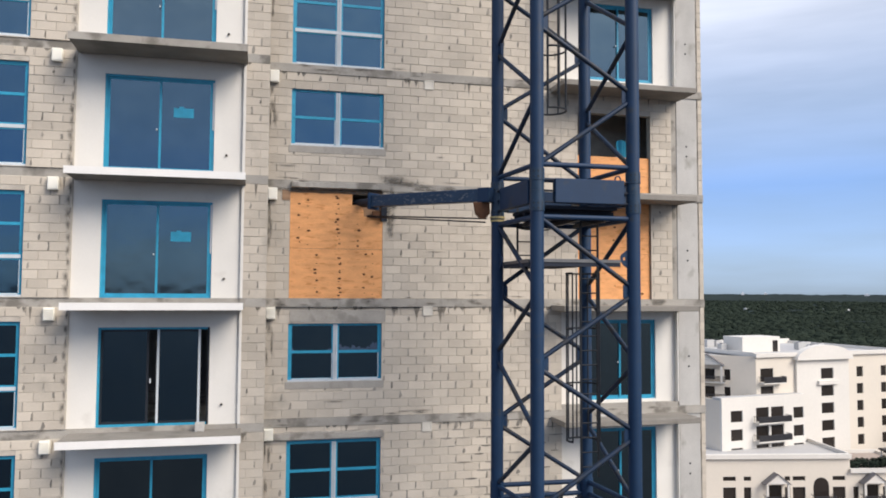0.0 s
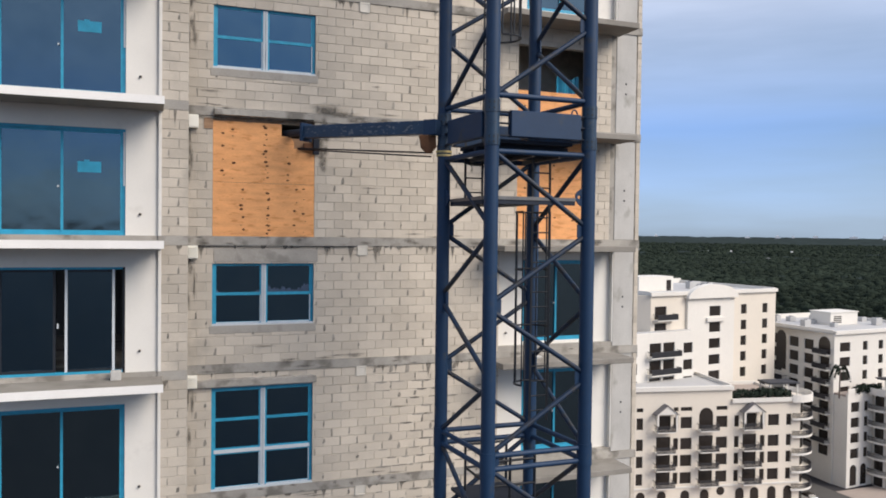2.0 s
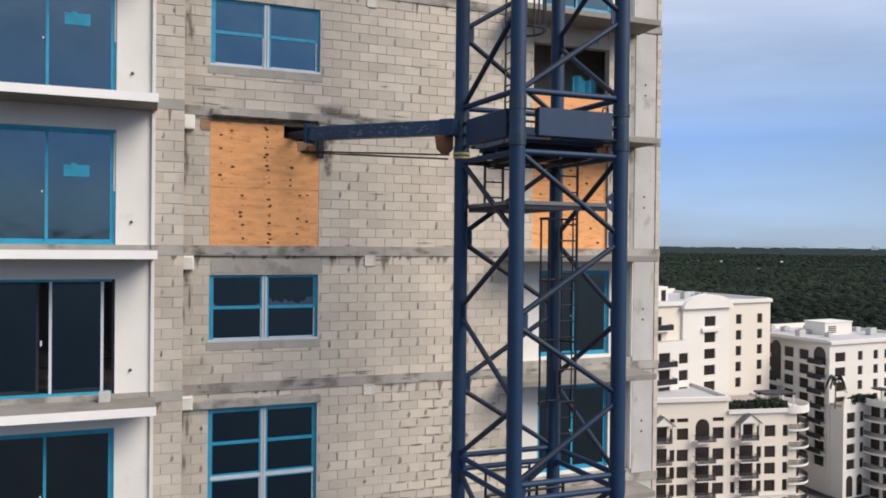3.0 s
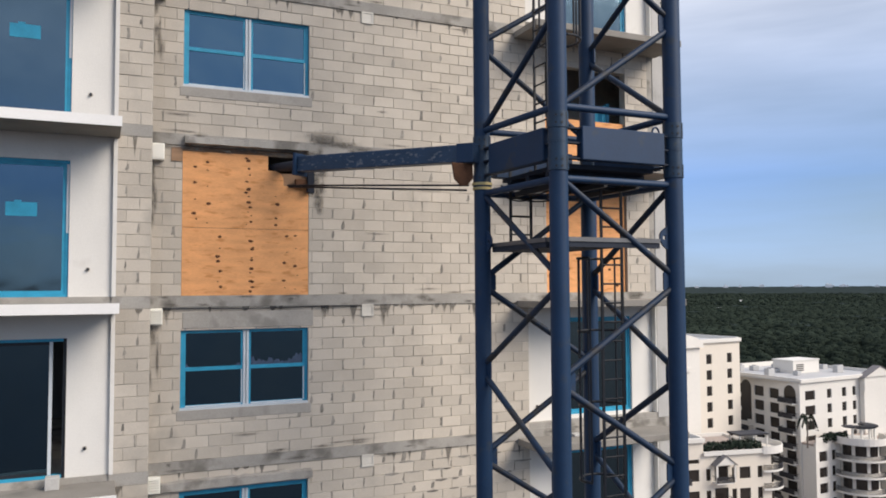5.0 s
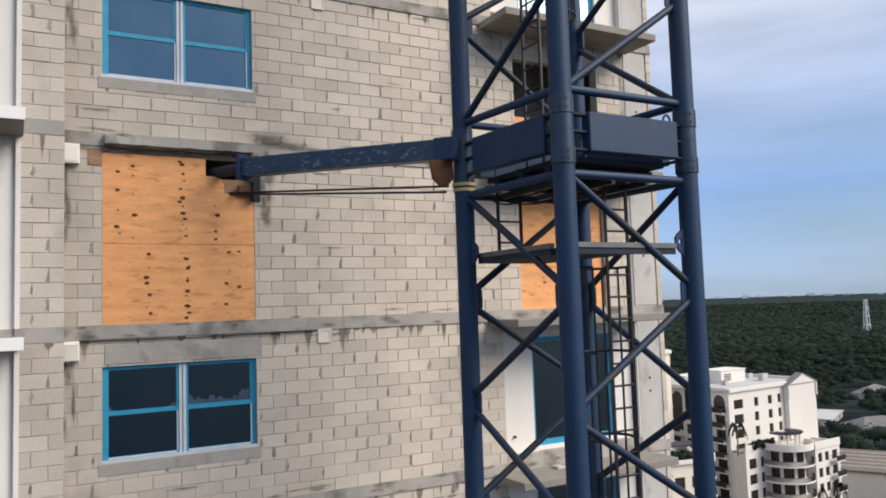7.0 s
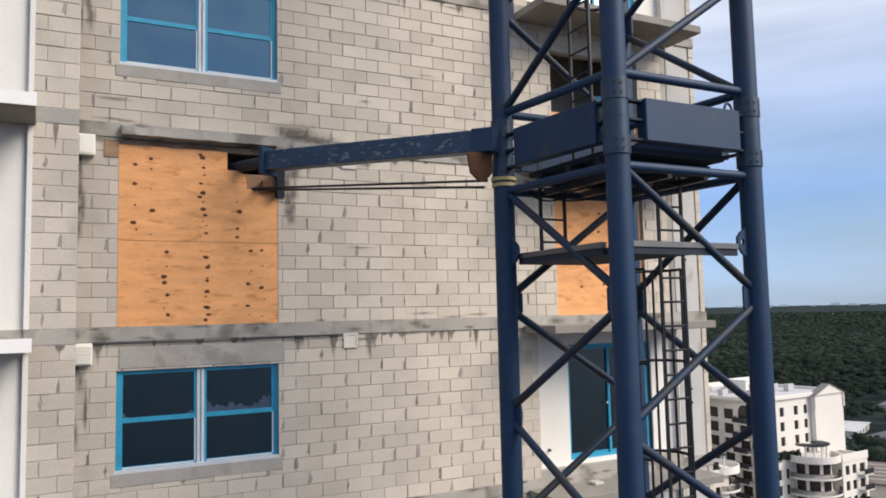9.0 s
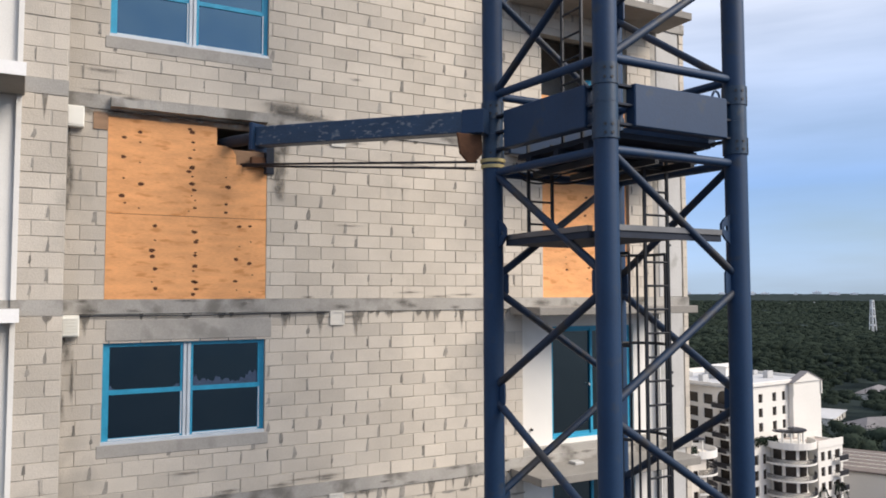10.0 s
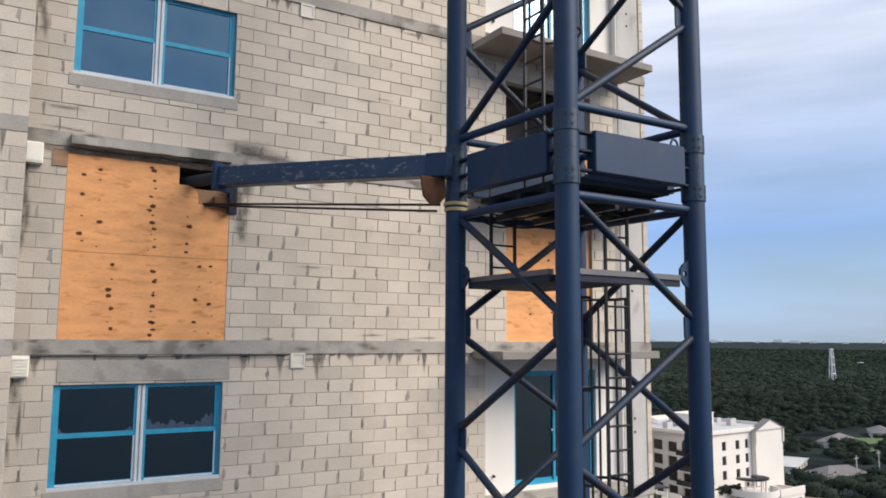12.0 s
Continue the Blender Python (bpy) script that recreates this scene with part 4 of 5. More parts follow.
low_landing = thing("landing", "dark steel landing with rails inside the lower mast", "platform", (0, 0, 0))
boxed("deck", [(PX[0] + 0.1, 5.5, PY[0] + 0.1, PY[1] - 0.1, 43.05, 43.1)], M_NAVY_D, low_landing)
for z in (43.55, 44.0):
    for a, b in (((PX[0] + 0.3, PY[0] + 0.35), (PX[0] + 0.3, PY[1] - 0.35)), ((PX[0] + 0.3, PY[1] - 0.35), (5.4, PY[1] - 0.35)), ((PX[0] + 0.3, PY[0] + 0.35), (5.4, PY[0] + 0.35))):
        bm = bmesh.new()
        tube(bm, (*a, z), (*b, z), 0.025, 8)
        part("rail", bm, M_BLACK, low_landing)
for x, y in ((PX[0] + 0.3, PY[0] + 0.35), (PX[0] + 0.3, PY[1] - 0.35), (5.4, PY[1] - 0.35), (5.4, PY[0] + 0.35), (4.9, PY[0] + 0.35)):
    bm = bmesh.new()
    tube(bm, (x, y, 43.1), (x, y, 44.05), 0.028, 8)
    part("rail_post", bm, M_BLACK, low_landing)
ladder(4.66, -3.75, 48.73, 49.95, None, "short black steel ladder down to the landing")
for n, (a, b, sag) in enumerate((((4.35, -3.45, 49.68), (5.1, -3.6, 49.6), 0.16), ((4.38, -3.5, 49.66), (5.5, -4.3, 49.7), 0.24), ((4.4, -3.6, 49.7), (4.8, -4.9, 49.68), 0.2))):
    bm = bmesh.new()
    last = None
    for q in range(13):
        u = q / 12
        p = Vector(a).lerp(Vector(b), u) - Vector((0, 0, sag * 4 * u * (1 - u)))
        if last is not None:
            tube(bm, last, p, 0.012, 6)
        last = p
    part("cable", bm, M_BLACK, mast, "thin black cable hanging under the tie frame")
ladder(5.62, -4.75, 44.6, 49.7, (45.25, 48.55), "black steel caged ladder inside the crane mast")
ladder(4.62, -4.45, 49.8, 58.5, (51.8, 55.5), "black steel caged ladder above the tie frame", turn=-90)

# ---- neighbouring apartment buildings ----
M_PANE = shader("dark_pane", (0.027, 0.022, 0.019), 0.2, scale=0.2, amount=0.3, fine=2, bump=0.0)
PANES = {}


def pane_mesh(w, h, arch):
    """Dark window leaf; with arch, round at the top."""
    key = (round(w, 1), round(h, 1), arch)
    if key not in PANES:
        w, h = key[:2]
        bm = bmesh.new()
        if arch:
            pts = [(0, 0), (w, 0)] + [(w / 2 + w / 2 * math.cos(q * math.pi / 8), h - w / 2 + w / 2 * math.sin(q * math.pi / 8)) for q in range(9)]
            fr, bk = ([bm.verts.new((x, y, z)) for x, z in pts] for y in (-0.03, 0.1))
            bm.faces.new(fr)
            for q in range(len(pts)):
                r = (q + 1) % len(pts)
                bm.faces.new((bk[q], bk[r], fr[r], fr[q]))
        else:
            box(bm, 0, w, 0.22, 0.27, 0, h)
        PANES[key] = mesh_of("window", bm, M_PANE)
    return PANES[key]


def facade(b, x0, x1, y, z0, z1, cols, rows, wall, thick=0.4):
    """A wall of building b in its own axes. cols: (x, width); rows: (bottom, height). Real openings with dark leaves in them."""
    holes = [(x, x + w, z - (0.15 if 2.6 <= w < 3 else 0), z + h + (0.3 if 2.6 <= w < 3 else 0)) for x, w in cols for z, h in rows if h > 1 or w < 2.6]
    bm = bmesh.new()
    for a, c, d, e in solid_rects(x0, x1, z0, z1, holes):
        box(bm, a, c, y, y + thick, d, e)
    part("wall", bm, wall, b)
    for x, c, z, d in holes:
        part("window", pane_mesh(c - x, d - z, False), None, b, at=(x, y, z))


def arches(b, spots, y):
    for x, w, z, h in spots:
        part("arched_window", pane_mesh(w, h, True), None, b, at=(x, y, z))


def balconies(b, spots, depth=1.3):
    """Small balconies: slab with an iron rail of bars."""
    for x, w, y, z in spots:
        s = boxed("balcony_slab", [(x, x + w, y - depth, y, z - 0.2, z)], M_OFFWHITE, b)
        bm = bmesh.new()
        box(bm, x, x + w, y - depth - 0.03, y - depth + 0.06, z + 0.95, z + 1.03)
        n = max(4, int(w / 0.16))
        for q in range(n + 1):
            xx = x + q * (w - 0.05) / n
            box(bm, xx, xx + 0.09, y - depth - 0.02, y - depth + 0.05, z, z + 0.95)
        for e in (x, x + w - 0.05):
            box(bm, e, e + 0.05, y - depth + 0.06, y, z + 0.95, z + 1.03)
            for q in range(3):
                box(bm, e, e + 0.05, y - depth + 0.3 + q * 0.35, y - depth + 0.35 + q * 0.35, z, z + 0.95)
        tagged(part("railing", bm, M_RAILS, s, "black iron railing"))


def gable(b, x, w, y, z, h, depth=1.4):
    bm = bmesh.new()
    for s, dz in ((0.0, 0.0),):
        v = [bm.verts.new(p) for p in ((x, y - depth, z), (x + w, y - depth, z), (x + w / 2, y - depth, z + h), (x, y, z), (x + w, y, z), (x + w / 2, y, z + h))]
        for f in ((0, 1, 2), (5, 4, 3), (0, 3, 4, 1)):
            bm.faces.new([v[k] for k in f])
    g = part("gable", bm, M_OFFWHITE, b)
    bm = bmesh.new()
    for s in (-1, 1):
        c = x + w / 2
        e = c + s * (w / 2 + 0.25)
        v = [bm.verts.new(p) for p in ((c, y - depth - 0.15, z + h + 0.12), (e, y - depth - 0.15, z - 0.02), (e, y, z - 0.02), (c, y, z + h + 0.12), (c, y - depth - 0.15, z + h), (e, y - depth - 0.15, z - 0.14), (e, y, z - 0.14), (c, y, z + h))]
        for f in ((0, 1, 2, 3), (7, 6, 5, 4), (0, 4, 5, 1), (1, 5, 6, 2), (3, 2, 6, 7), (0, 3, 7, 4)):
            bm.faces.new([v[k] for k in f])
    part("gable_roof", bm, M_SHINGLE, g, "dark grey shingle roof")
    for px in (x, x + w - 0.3):
        boxed("gable_post", [(px, px + 0.3, y - depth, y - depth + 0.3, z - 2.9, z)], M_OFFWHITE, b)


def roof(b, x0, x1, y0, y1, z, material=None, rim=0.7):
    boxed("roof", [(x0, x1, y0, y1, z - 0.5, z - 0.3)], material or M_ROOF, b)
    boxed("parapet", [(x0, x1, y0 - 0.12, y0 + 0.3, z - 0.3, z + rim * 0.2), (x0, x1, y1 - 0.3, y1, z - 0.3, z + rim), (x0, x0 + 0.3, y0 + 0.3, y1 - 0.3, z - 0.3, z + rim * 0.4), (x1 - 0.3, x1, y0 + 0.3, y1 - 0.3, z - 0.3, z + rim * 0.4)], M_OFFWHITE, b)
    boxed("cornice", [(x0 - 0.1, x1 + 0.1, y0 - 0.45, y0 - 0.125, z - 0.55, z + 0.12)], M_OFFWHITE, b)


# tall building with the curved pediment
tall_b = thing("apartment_building", "tall cream and white apartment building with a curved pediment", "building", (83.3, 100.3, 0), group="apartment buildings", turn=radians(8.3))
rows5 = [(32.9 - 3.1 * q, 1.9) for q in range(7)]
facade(tall_b, 0.0, 8.8, 0.0, 0, 37.2, [(1.0, 2.9)], rows5, M_CREAM)
facade(tall_b, 8.8, 21.3, -0.5, 0, 37.2, [(14.5, 3.0)], rows5, M_OFFWHITE, 0.9)
facade(tall_b, 21.3, 33.9, 0.0, 0, 37.4, [(23.8, 1.6), (30.0, 1.5)], rows5, M_CREAM)
facade(tall_b, -9.5, 8.7, -2.2, 0, 30.7, [(-7.6, 2.5), (-2.2, 2.8), (1.1, 2.8), (6.1, 2.3)], [(26.6 - 3.1 * q, 1.9) for q in range(5)], M_OFFWHITE)
boxed("bay_roof", [(-9.5, 8.7, -1.8, 0.0, 30.3, 30.7)], M_ROOF, tall_b)
boxed("side_wall", [(33.5, 33.9, 0.4, 26.0, 0, 37.4)], M_CREAM, tall_b)
boxed("bay_side", [(-9.5, -9.1, -1.8, 20.0, 0, 30.3)], M_CREAM, tall_b)
boxed("rear_wall", [(-14.0, 33.5, 25.6, 26.0, 0, 37.4)], M_OFFWHITE, tall_b)
roof(tall_b, -0.2, 33.9, 0.0, 26.0, 37.6)
balconies(tall_b, [(0.6, 5.0, 0.0, 32.7), (0.6, 5.0, 0.0, 29.6)] + [(-2.8, 7.2, -2.2, 26.4 - 3.1 * q) for q in range(3)])
boxed("window_ledge", [(13.6, 18.4, -0.95, -0.5, 31.9, 32.6)], M_OFFWHITE, tall_b)
bm = bmesh.new()
pts = [(8.3, 36.4), (21.8, 36.4)] + [(15.05 + 6.75 * math.cos(q * math.pi / 16), 36.4 + 2.6 * math.sin(q * math.pi / 16)) for q in range(1, 16)]
fr, bk = ([bm.verts.new((x, y, z)) for x, z in pts] for y in (-1.2, 0.2))
bm.faces.new(fr)
bm.faces.new(bk[::-1])
for q in range(len(pts)):
    r = (q + 1) % len(pts)
    bm.faces.new((bk[q], bk[r], fr[r], fr[q]))
part("pediment", bm, M_OFFWHITE, tall_b, "curved white pediment")
# shaded wing turned away to the side
wing = thing("apartment_building", "grey-beige side wing of an apartment building with a gabled balcony", "building", (83.3, 100.3, 0), group="apartment buildings", turn=radians(-38))
facade(wing, -22.0, -0.05, 0.0, 0, 37.2, [(-9.0, 2.2), (-5.2, 1.0), (-14.0, 2.2)], rows5, M_CREAM)
gable(wing, -10.6, 5.2, 0.0, 35.6, 1.8)
balconies(wing, [(-11, 6.0, 0.0, 32.6), (-11, 6.0, 0.0, 29.5)])
boxed("roof", [(-22.0, -0.1, 0.4, 14.0, 36.7, 36.9)], M_ROOF, wing)

rnd = random.Random(5)
for q in range(16):
    x, y = rnd.uniform(2, 31), rnd.uniform(8, 22)
    w, h = rnd.uniform(1.0, 2.2), rnd.uniform(0.8, 1.5)
    c, s = math.cos(radians(8.3)), math.sin(radians(8.3))
    u = thing("air_conditioner", "pale grey rooftop air-conditioning unit", "air conditioner", (83.3 + x * c - y * s, 100.3 + x * s + y * c, 37.3), group="rooftop units", turn=radians(8.3))
    boxed("housing", [(-w / 2, w / 2, -0.6, 0.6, 0, h)], M_ROOF, u, bevel=0.05)
    bm = bmesh.new()
    tube(bm, (0, 0, h), (0, 0, h + 0.08), 0.4, 12)
    part("fan_grille", bm, M_RAILS, u, "dark round fan grille")
for q in range(14):
    x, y = rnd.uniform(2, 26), rnd.uniform(5, 20)
    w, h = rnd.uniform(1.0, 2.4), rnd.uniform(0.8, 1.6)
    c, s = math.cos(radians(4.9)), math.sin(radians(4.9))
    u = thing("air_conditioner", "pale grey rooftop air-conditioning unit", "air conditioner", (122.6 + x * c - y * s, 95.8 + x * s + y * c, 29.5), group="rooftop units", turn=radians(4.9))
    boxed("housing", [(-w / 2, w / 2, -0.6, 0.6, 0, h)], M_ROOF, u, bevel=0.05)
    bm = bmesh.new()
    tube(bm, (0, 0, h), (0, 0, h + 0.08), 0.4, 12)
    part("fan_grille", bm, M_RAILS, u, "dark round fan grille")
u = thing("roof_hut", "white roof hut with a louvred side", "roof hut", (133.0, 106.5, 29.5), group="roof huts", turn=radians(4.9))
boxed("wall", [(0, 8.5, 0, 5, 0, 2.6)], M_OFFWHITE, u)
boxed("coping", [(-0.15, 8.65, -0.15, 5.15, 2.6, 2.8)], M_OFFWHITE, u)
for q in range(4):
    boxed("louvre", [(1.0, 3.4, -0.06, -0.005, 0.5 + q * 0.4, 0.7 + q * 0.4)], M_PANE, u)
u = thing("roof_hut", "low cream roof hut with a dark door", "roof hut", (86.0, 108.0, 37.3), turn=radians(8.3))
boxed("wall", [(0, 9, 0, 5, 0, 2.8)], M_OFFWHITE, u)
boxed("door", [(7.2, 8.4, -0.05, 0.02, 0, 2.1)], M_PANE, u)

# lower front building with gabled balconies and a roof terrace
low_b = thing("apartment_building", "lower cream apartment building with gabled balconies and roof terrace", "building", (77.6, 91.7, 0), group="apartment buildings", turn=radians(-10.3))
rows_b = [(15.2, 2.0), (11.6, 2.0), (8.7, 2.0), (5.7, 2.0)]
cols_l = [(-6.0, 2.1), (-2.6, 1.2), (1.0, 2.6), (4.1, 0.9), (5.4, 2.1), (8.8, 2.6), (12.0, 2.1)]
facade(low_b, -14.0, 14.9, 0.0, 0, 22.3, cols_l, rows_b + [(18.2, 0.7)], M_CREAM)
cols_r = [(15.4, 0.9), (17.0, 2.6), (20.3, 0.9), (21.8, 2.1), (25.3, 1.0)]
facade(low_b, 14.9, 28.0, 0.0, 0, 20.0, cols_r, rows_b, M_CREAM)
arches(low_b, [(8.85, 2.5, 15.1, 3.6)] + [(x, 1.6, 1.4, 3.2) for x in (-6, -2.5, 1.3, 5.6, 9.2, 15.8, 18.6, 21.9, 25.0)], 0.0)
bm = bmesh.new()
tube(bm, (13.0, -0.04, 4.2), (13.0, 0.1, 4.2), 0.75, 16)
part("round_window", bm, M_PANE, low_b)
roof(low_b, -14.0, 14.9, 0.0, 14.0, 22.3)
roof(low_b, 14.9, 28.0, 0.0, 14.0, 20.0, M_PAVE, 0.3)
boxed("base_course", [(-14.0, 28.0, -0.15, -0.04, 5.0, 5.3)], M_OFFWHITE, low_b)
for x in (0.5, 16.5):
    gable(low_b, x, 3.7, 0.0, 18.0, 1.5)
    balconies(low_b, [(x, 3.3, 0.0, z - 0.15) for z in (15.2, 11.6, 8.7, 5.7)], 1.5)
balconies(low_b, [(8.4, 3.4, 0.0, z - 0.15) for z in (15.2, 11.6, 8.7, 5.7)], 1.5)


def round_tower(b, cx, cy, radius, z_top, floors, pitch, lo, hi, wall):
    """A round corner with ring balconies. Angles in degrees."""
    bm = bmesh.new()
    tube(bm, (cx, cy, 0), (cx, cy, z_top - 0.8), radius - 1.6, 28)
    part("drum", bm, wall, b)
    for n in range(floors):
        z = z_top - n * pitch - 1.1
        for r0, r1, za, zb, mat, nm in ((radius - 1.7, radius, z - 0.25, z, M_OFFWHITE, "ring_slab"), (radius - 0.12, radius, z, z + (1.05 if n == 0 else 0.10), M_OFFWHITE, "ring_edge"), (radius - 0.1, radius - 0.05, z + 0.9, z + 0.98, M_RAILS, "ring_rail"), (radius - 1.62, radius - 1.56, z - 2.5, z - 0.6, M_PANE, "ring_window")):
            bm = bmesh.new()
            steps = 18
            rings = []
            for q in range(steps + 1):
                a = radians(lo + (hi - lo) * q / steps)
                rings.append([bm.verts.new((cx + r * math.cos(a), cy + r * math.sin(a), zz)) for r, zz in ((r0, za), (r1, za), (r1, zb), (r0, zb))])
            for p, r in zip(rings, rings[1:]):
                if nm == "ring_window" and rings.index(p) % 4 == 3:
                    continue
                for k in range(4):
                    bm.faces.new((p[k], p[(k + 1) % 4], r[(k + 1) % 4], r[k]))
            if nm == "ring_rail" and n:
                for q in range(int((hi - lo) / 2.2)):
                    a = radians(lo + 1.0 + q * 2.2)
                    tube(bm, (cx + (radius - 0.075) * math.cos(a), cy + (radius - 0.075) * math.sin(a), z + 0.1), (cx + (radius - 0.075) * math.cos(a), cy + (radius - 0.075) * math.sin(a), z + 0.9), 0.05, 4)
            part(nm, bm, mat, b)


round_tower(low_b, 27.6, 3.6, 4.4, 20.6, 6, 3.1, -110, 60, M_CREAM)

# building beyond the street
far_b = thing("apartment_building", "pale grey apartment building with arched windows across the street", "building", (122.6, 95.8, 0), group="apartment buildings", turn=radians(4.9))
facade(far_b, 0.0, 28.6, 0.0, 0, 29.6, [(1.6, 3.0), (8.3, 1.4), (13.0, 1.4), (16.4, 1.2)], [(25.8 - 2.9 * q, 1.8) for q in range(8)], M_OFFWHITE)
roof(far_b, 0.0, 28.6, 0.0, 24.0, 29.8)
boxed("side_wall", [(28.2, 28.6, 0.4, 24.0, 0, 29.5)], M_OFFWHITE, far_b)
boxed("gable_front", [(18.6, 28.8, -1.1, -0.1, 0, 29.4)], M_OFFWHITE, far_b)
gable(far_b, 18.4, 10.6, 0.2, 29.4, 2.0, 1.6)
side = thing("apartment_building", "shaded side of a pale apartment building with tall arches", "building", (123.9, 111.5, 0), group="apartment buildings", turn=radians(-94.5))
facade(side, -12.0, 15.6, 0.0, 0, 29.6, [(-6, 2.6), (-1.5, 2.6), (3.3, 2.7), (7.6, 2.6), (11.9, 2.6)], [(25.6 - 2.9 * q, 1.6) for q in range(8)], M_OFFWHITE)
arches(side, [(11.6, 3.1, 25.0, 3.6), (-0.6, 3.0, 20.2, 8.2)], 0.0)
balconies(side, [(11.2, 3.8, 0.0, 25.2 - 2.9 * q) for q in range(7)] + [(-1.0, 3.8, 0.0, 18.0)])
round_tower(far_b, 10.4, -5.0, 5.1, 19.3, 6, 3.1, -200, -10, M_OFFWHITE)
facade(far_b, 14.6, 23.4, -8.6, 0, 18.2, [(15.6, 1.4), (18.0, 1.4), (20.6, 1.9)], [(14.8 - 3.0 * q, 1.8) for q in range(5)], M_OFFWHITE)
boxed("front_side", [(23.0, 23.4, -8.2, -3.0, 0, 18.2), (14.6, 15.0, -8.2, -3.0, 0, 18.2)], M_OFFWHITE, far_b)
boxed("front_roof", [(15.0, 23.0, -8.2, -3.0, 17.6, 17.9)], M_PAVE, far_b)
boxed("front_parapet", [(14.5, 23.5, -8.75, -8.602, 17.4, 18.9)], M_OFFWHITE, far_b)
balconies(far_b, [(20.0, 3.2, -8.6, 14.6 - 3.0 * q) for q in range(5)])
facade(far_b, 0.2, 24.0, -3.0, 0, 18.2, [(1.2, 2.4), (5.0, 1.2), (19.0, 1.4)], [(14.6 - 3.0 * q, 1.9) for q in range(4)], M_OFFWHITE)
arches(far_b, [(1.2, 1.8, 0.4, 4.0), (4.2, 1.6, 0.4, 4.0)], -3.0)
boxed("terrace", [(0.2, 24.0, -2.6, -0.05, 17.6, 18.0)], M_PAVE, far_b)
boxed("terrace_side", [(0.2, 0.6, -2.6, -0.05, 0, 17.6)], M_OFFWHITE, far_b)
for e in ((0.2, 6.0), (18.0, 24.0)):
    boxed("terrace_rail", [(*e, -3.1, -2.98, 18.2, 19.2)], M_OFFWHITE, far_b)
for q in range(6):
    bm = bmesh.new()
    a = radians(-160 + q * 28)
    box(bm, -0.15, 0.15, -0.15, 0.15, 18.3, 21.0)
    part("pergola_post", bm, M_OFFWHITE, far_b, at=(10.4 + 3.2 * math.cos(a), -4.6 + 3.2 * math.sin(a), 0))
for q in range(22):
    a = radians(-190 + q * 10)
    bm = bmesh.new()
    tube(bm, (10.4 + 1.4 * math.cos(a), -4.6 + 1.4 * math.sin(a), 21.1), (10.4 + 3.7 * math.cos(a), -4.6 + 3.7 * math.sin(a), 21.1), 0.13, 5)
    part("pergola_slat", bm, M_RAILS, far_b)
for rad in (1.8, 3.3):
    bm = bmesh.new()
    pts = [(10.4 + rad * math.cos(radians(-190 + q * 15)), -4.6 + rad * math.sin(radians(-190 + q * 15)), 20.95) for q in range(15)]
    for p, r in zip(pts, pts[1:]):
        tube(bm, p, r, 0.16, 5)
    part("pergola_beam", bm, M_RAILS, far_b, "dark curved pergola beam")


boxed("roof_pergola", [(22.5, 28.5, 1.0, 4.5, 22.2, 22.45)], M_RAILS, low_b, "dark pergola roof")
for x in (22.8, 25.4, 28.1):
    for y in (1.2, 4.2):
        boxed("pergola_post", [(x, x + 0.2, y, y + 0.2, 19.7, 22.2)], M_OFFWHITE, low_b)


def car(x, y, turn, paint, label):
    c = thing("car", label, "car", (x, y, 0.16), group="parked cars", turn=radians(turn))
    bm = bmesh.new()
    prof = [(-2.2, 0.35), (2.2, 0.35), (2.25, 0.7), (1.2, 0.95), (-1.9, 1.0), (-2.25, 0.8)]
    for a, wdt in ((prof, 0.9),):
        l, r = ([bm.verts.new((px, s * wdt, pz)) for px, pz in a] for s in (-1, 1))
        bm.faces.new(l)
        bm.faces.new(r[::-1])
        for q in range(6):
            bm.faces.new((l[q], r[q], r[(q + 1) % 6], l[(q + 1) % 6]))
    part("body", bm, paint, c, bevel=0.06)
    bm = bmesh.new()
    prof = [(-1.7, 0.97), (1.05, 0.94), (0.35, 1.45), (-1.2, 1.48)]
    l, r = ([bm.verts.new((px, s * 0.78, pz)) for px, pz in prof] for s in (-1, 1))
    bm.faces.new(l)
    bm.faces.new(r[::-1])
    for q in range(4):
        bm.faces.new((l[q], r[q], r[(q + 1) % 4], l[(q + 1) % 4]))
    part("cabin", bm, M_PANE, c, "dark glass cabin", bevel=0.05)
    for px in (-1.4, 1.4):
        for s in (-1, 1):
            bm = bmesh.new()
            tube(bm, (px, s * 0.72, 0.33), (px, s * 0.93, 0.33), 0.33, 12)
            part("wheel", bm, M_RAILS, c)


for n, (x, y, turn) in enumerate(((110.0, 84.0, 80), (110.4, 90.0, 86), (110.8, 97.0, 88), (118.2, 80.0, 84), (118.5, 71.0, 90))):
    car(x, y, turn, (M_RAILS, M_HAZE, M_GALV)[n % 3], ("black car parked at the kerb", "white car parked at the kerb", "grey car parked at the kerb")[n % 3])
for x, y, h in ((236.6, 132.4, 13.0), (262.0, 140.0, 12.0)):
    p = thing("utility_pole", "grey wooden utility pole among the trees", "utility pole", (x, y, 0), group="utility poles")
    bm = bmesh.new()
    tube(bm, (0, 0, 0), (0, 0, h), 0.24, 8, 0.16)
    part("pole", bm, M_COLUMN, p)
    boxed("crossarm", [(-1.2, 1.2, -0.08, 0.08, h - 1.0, h - 0.8)], M_COLUMN, p)

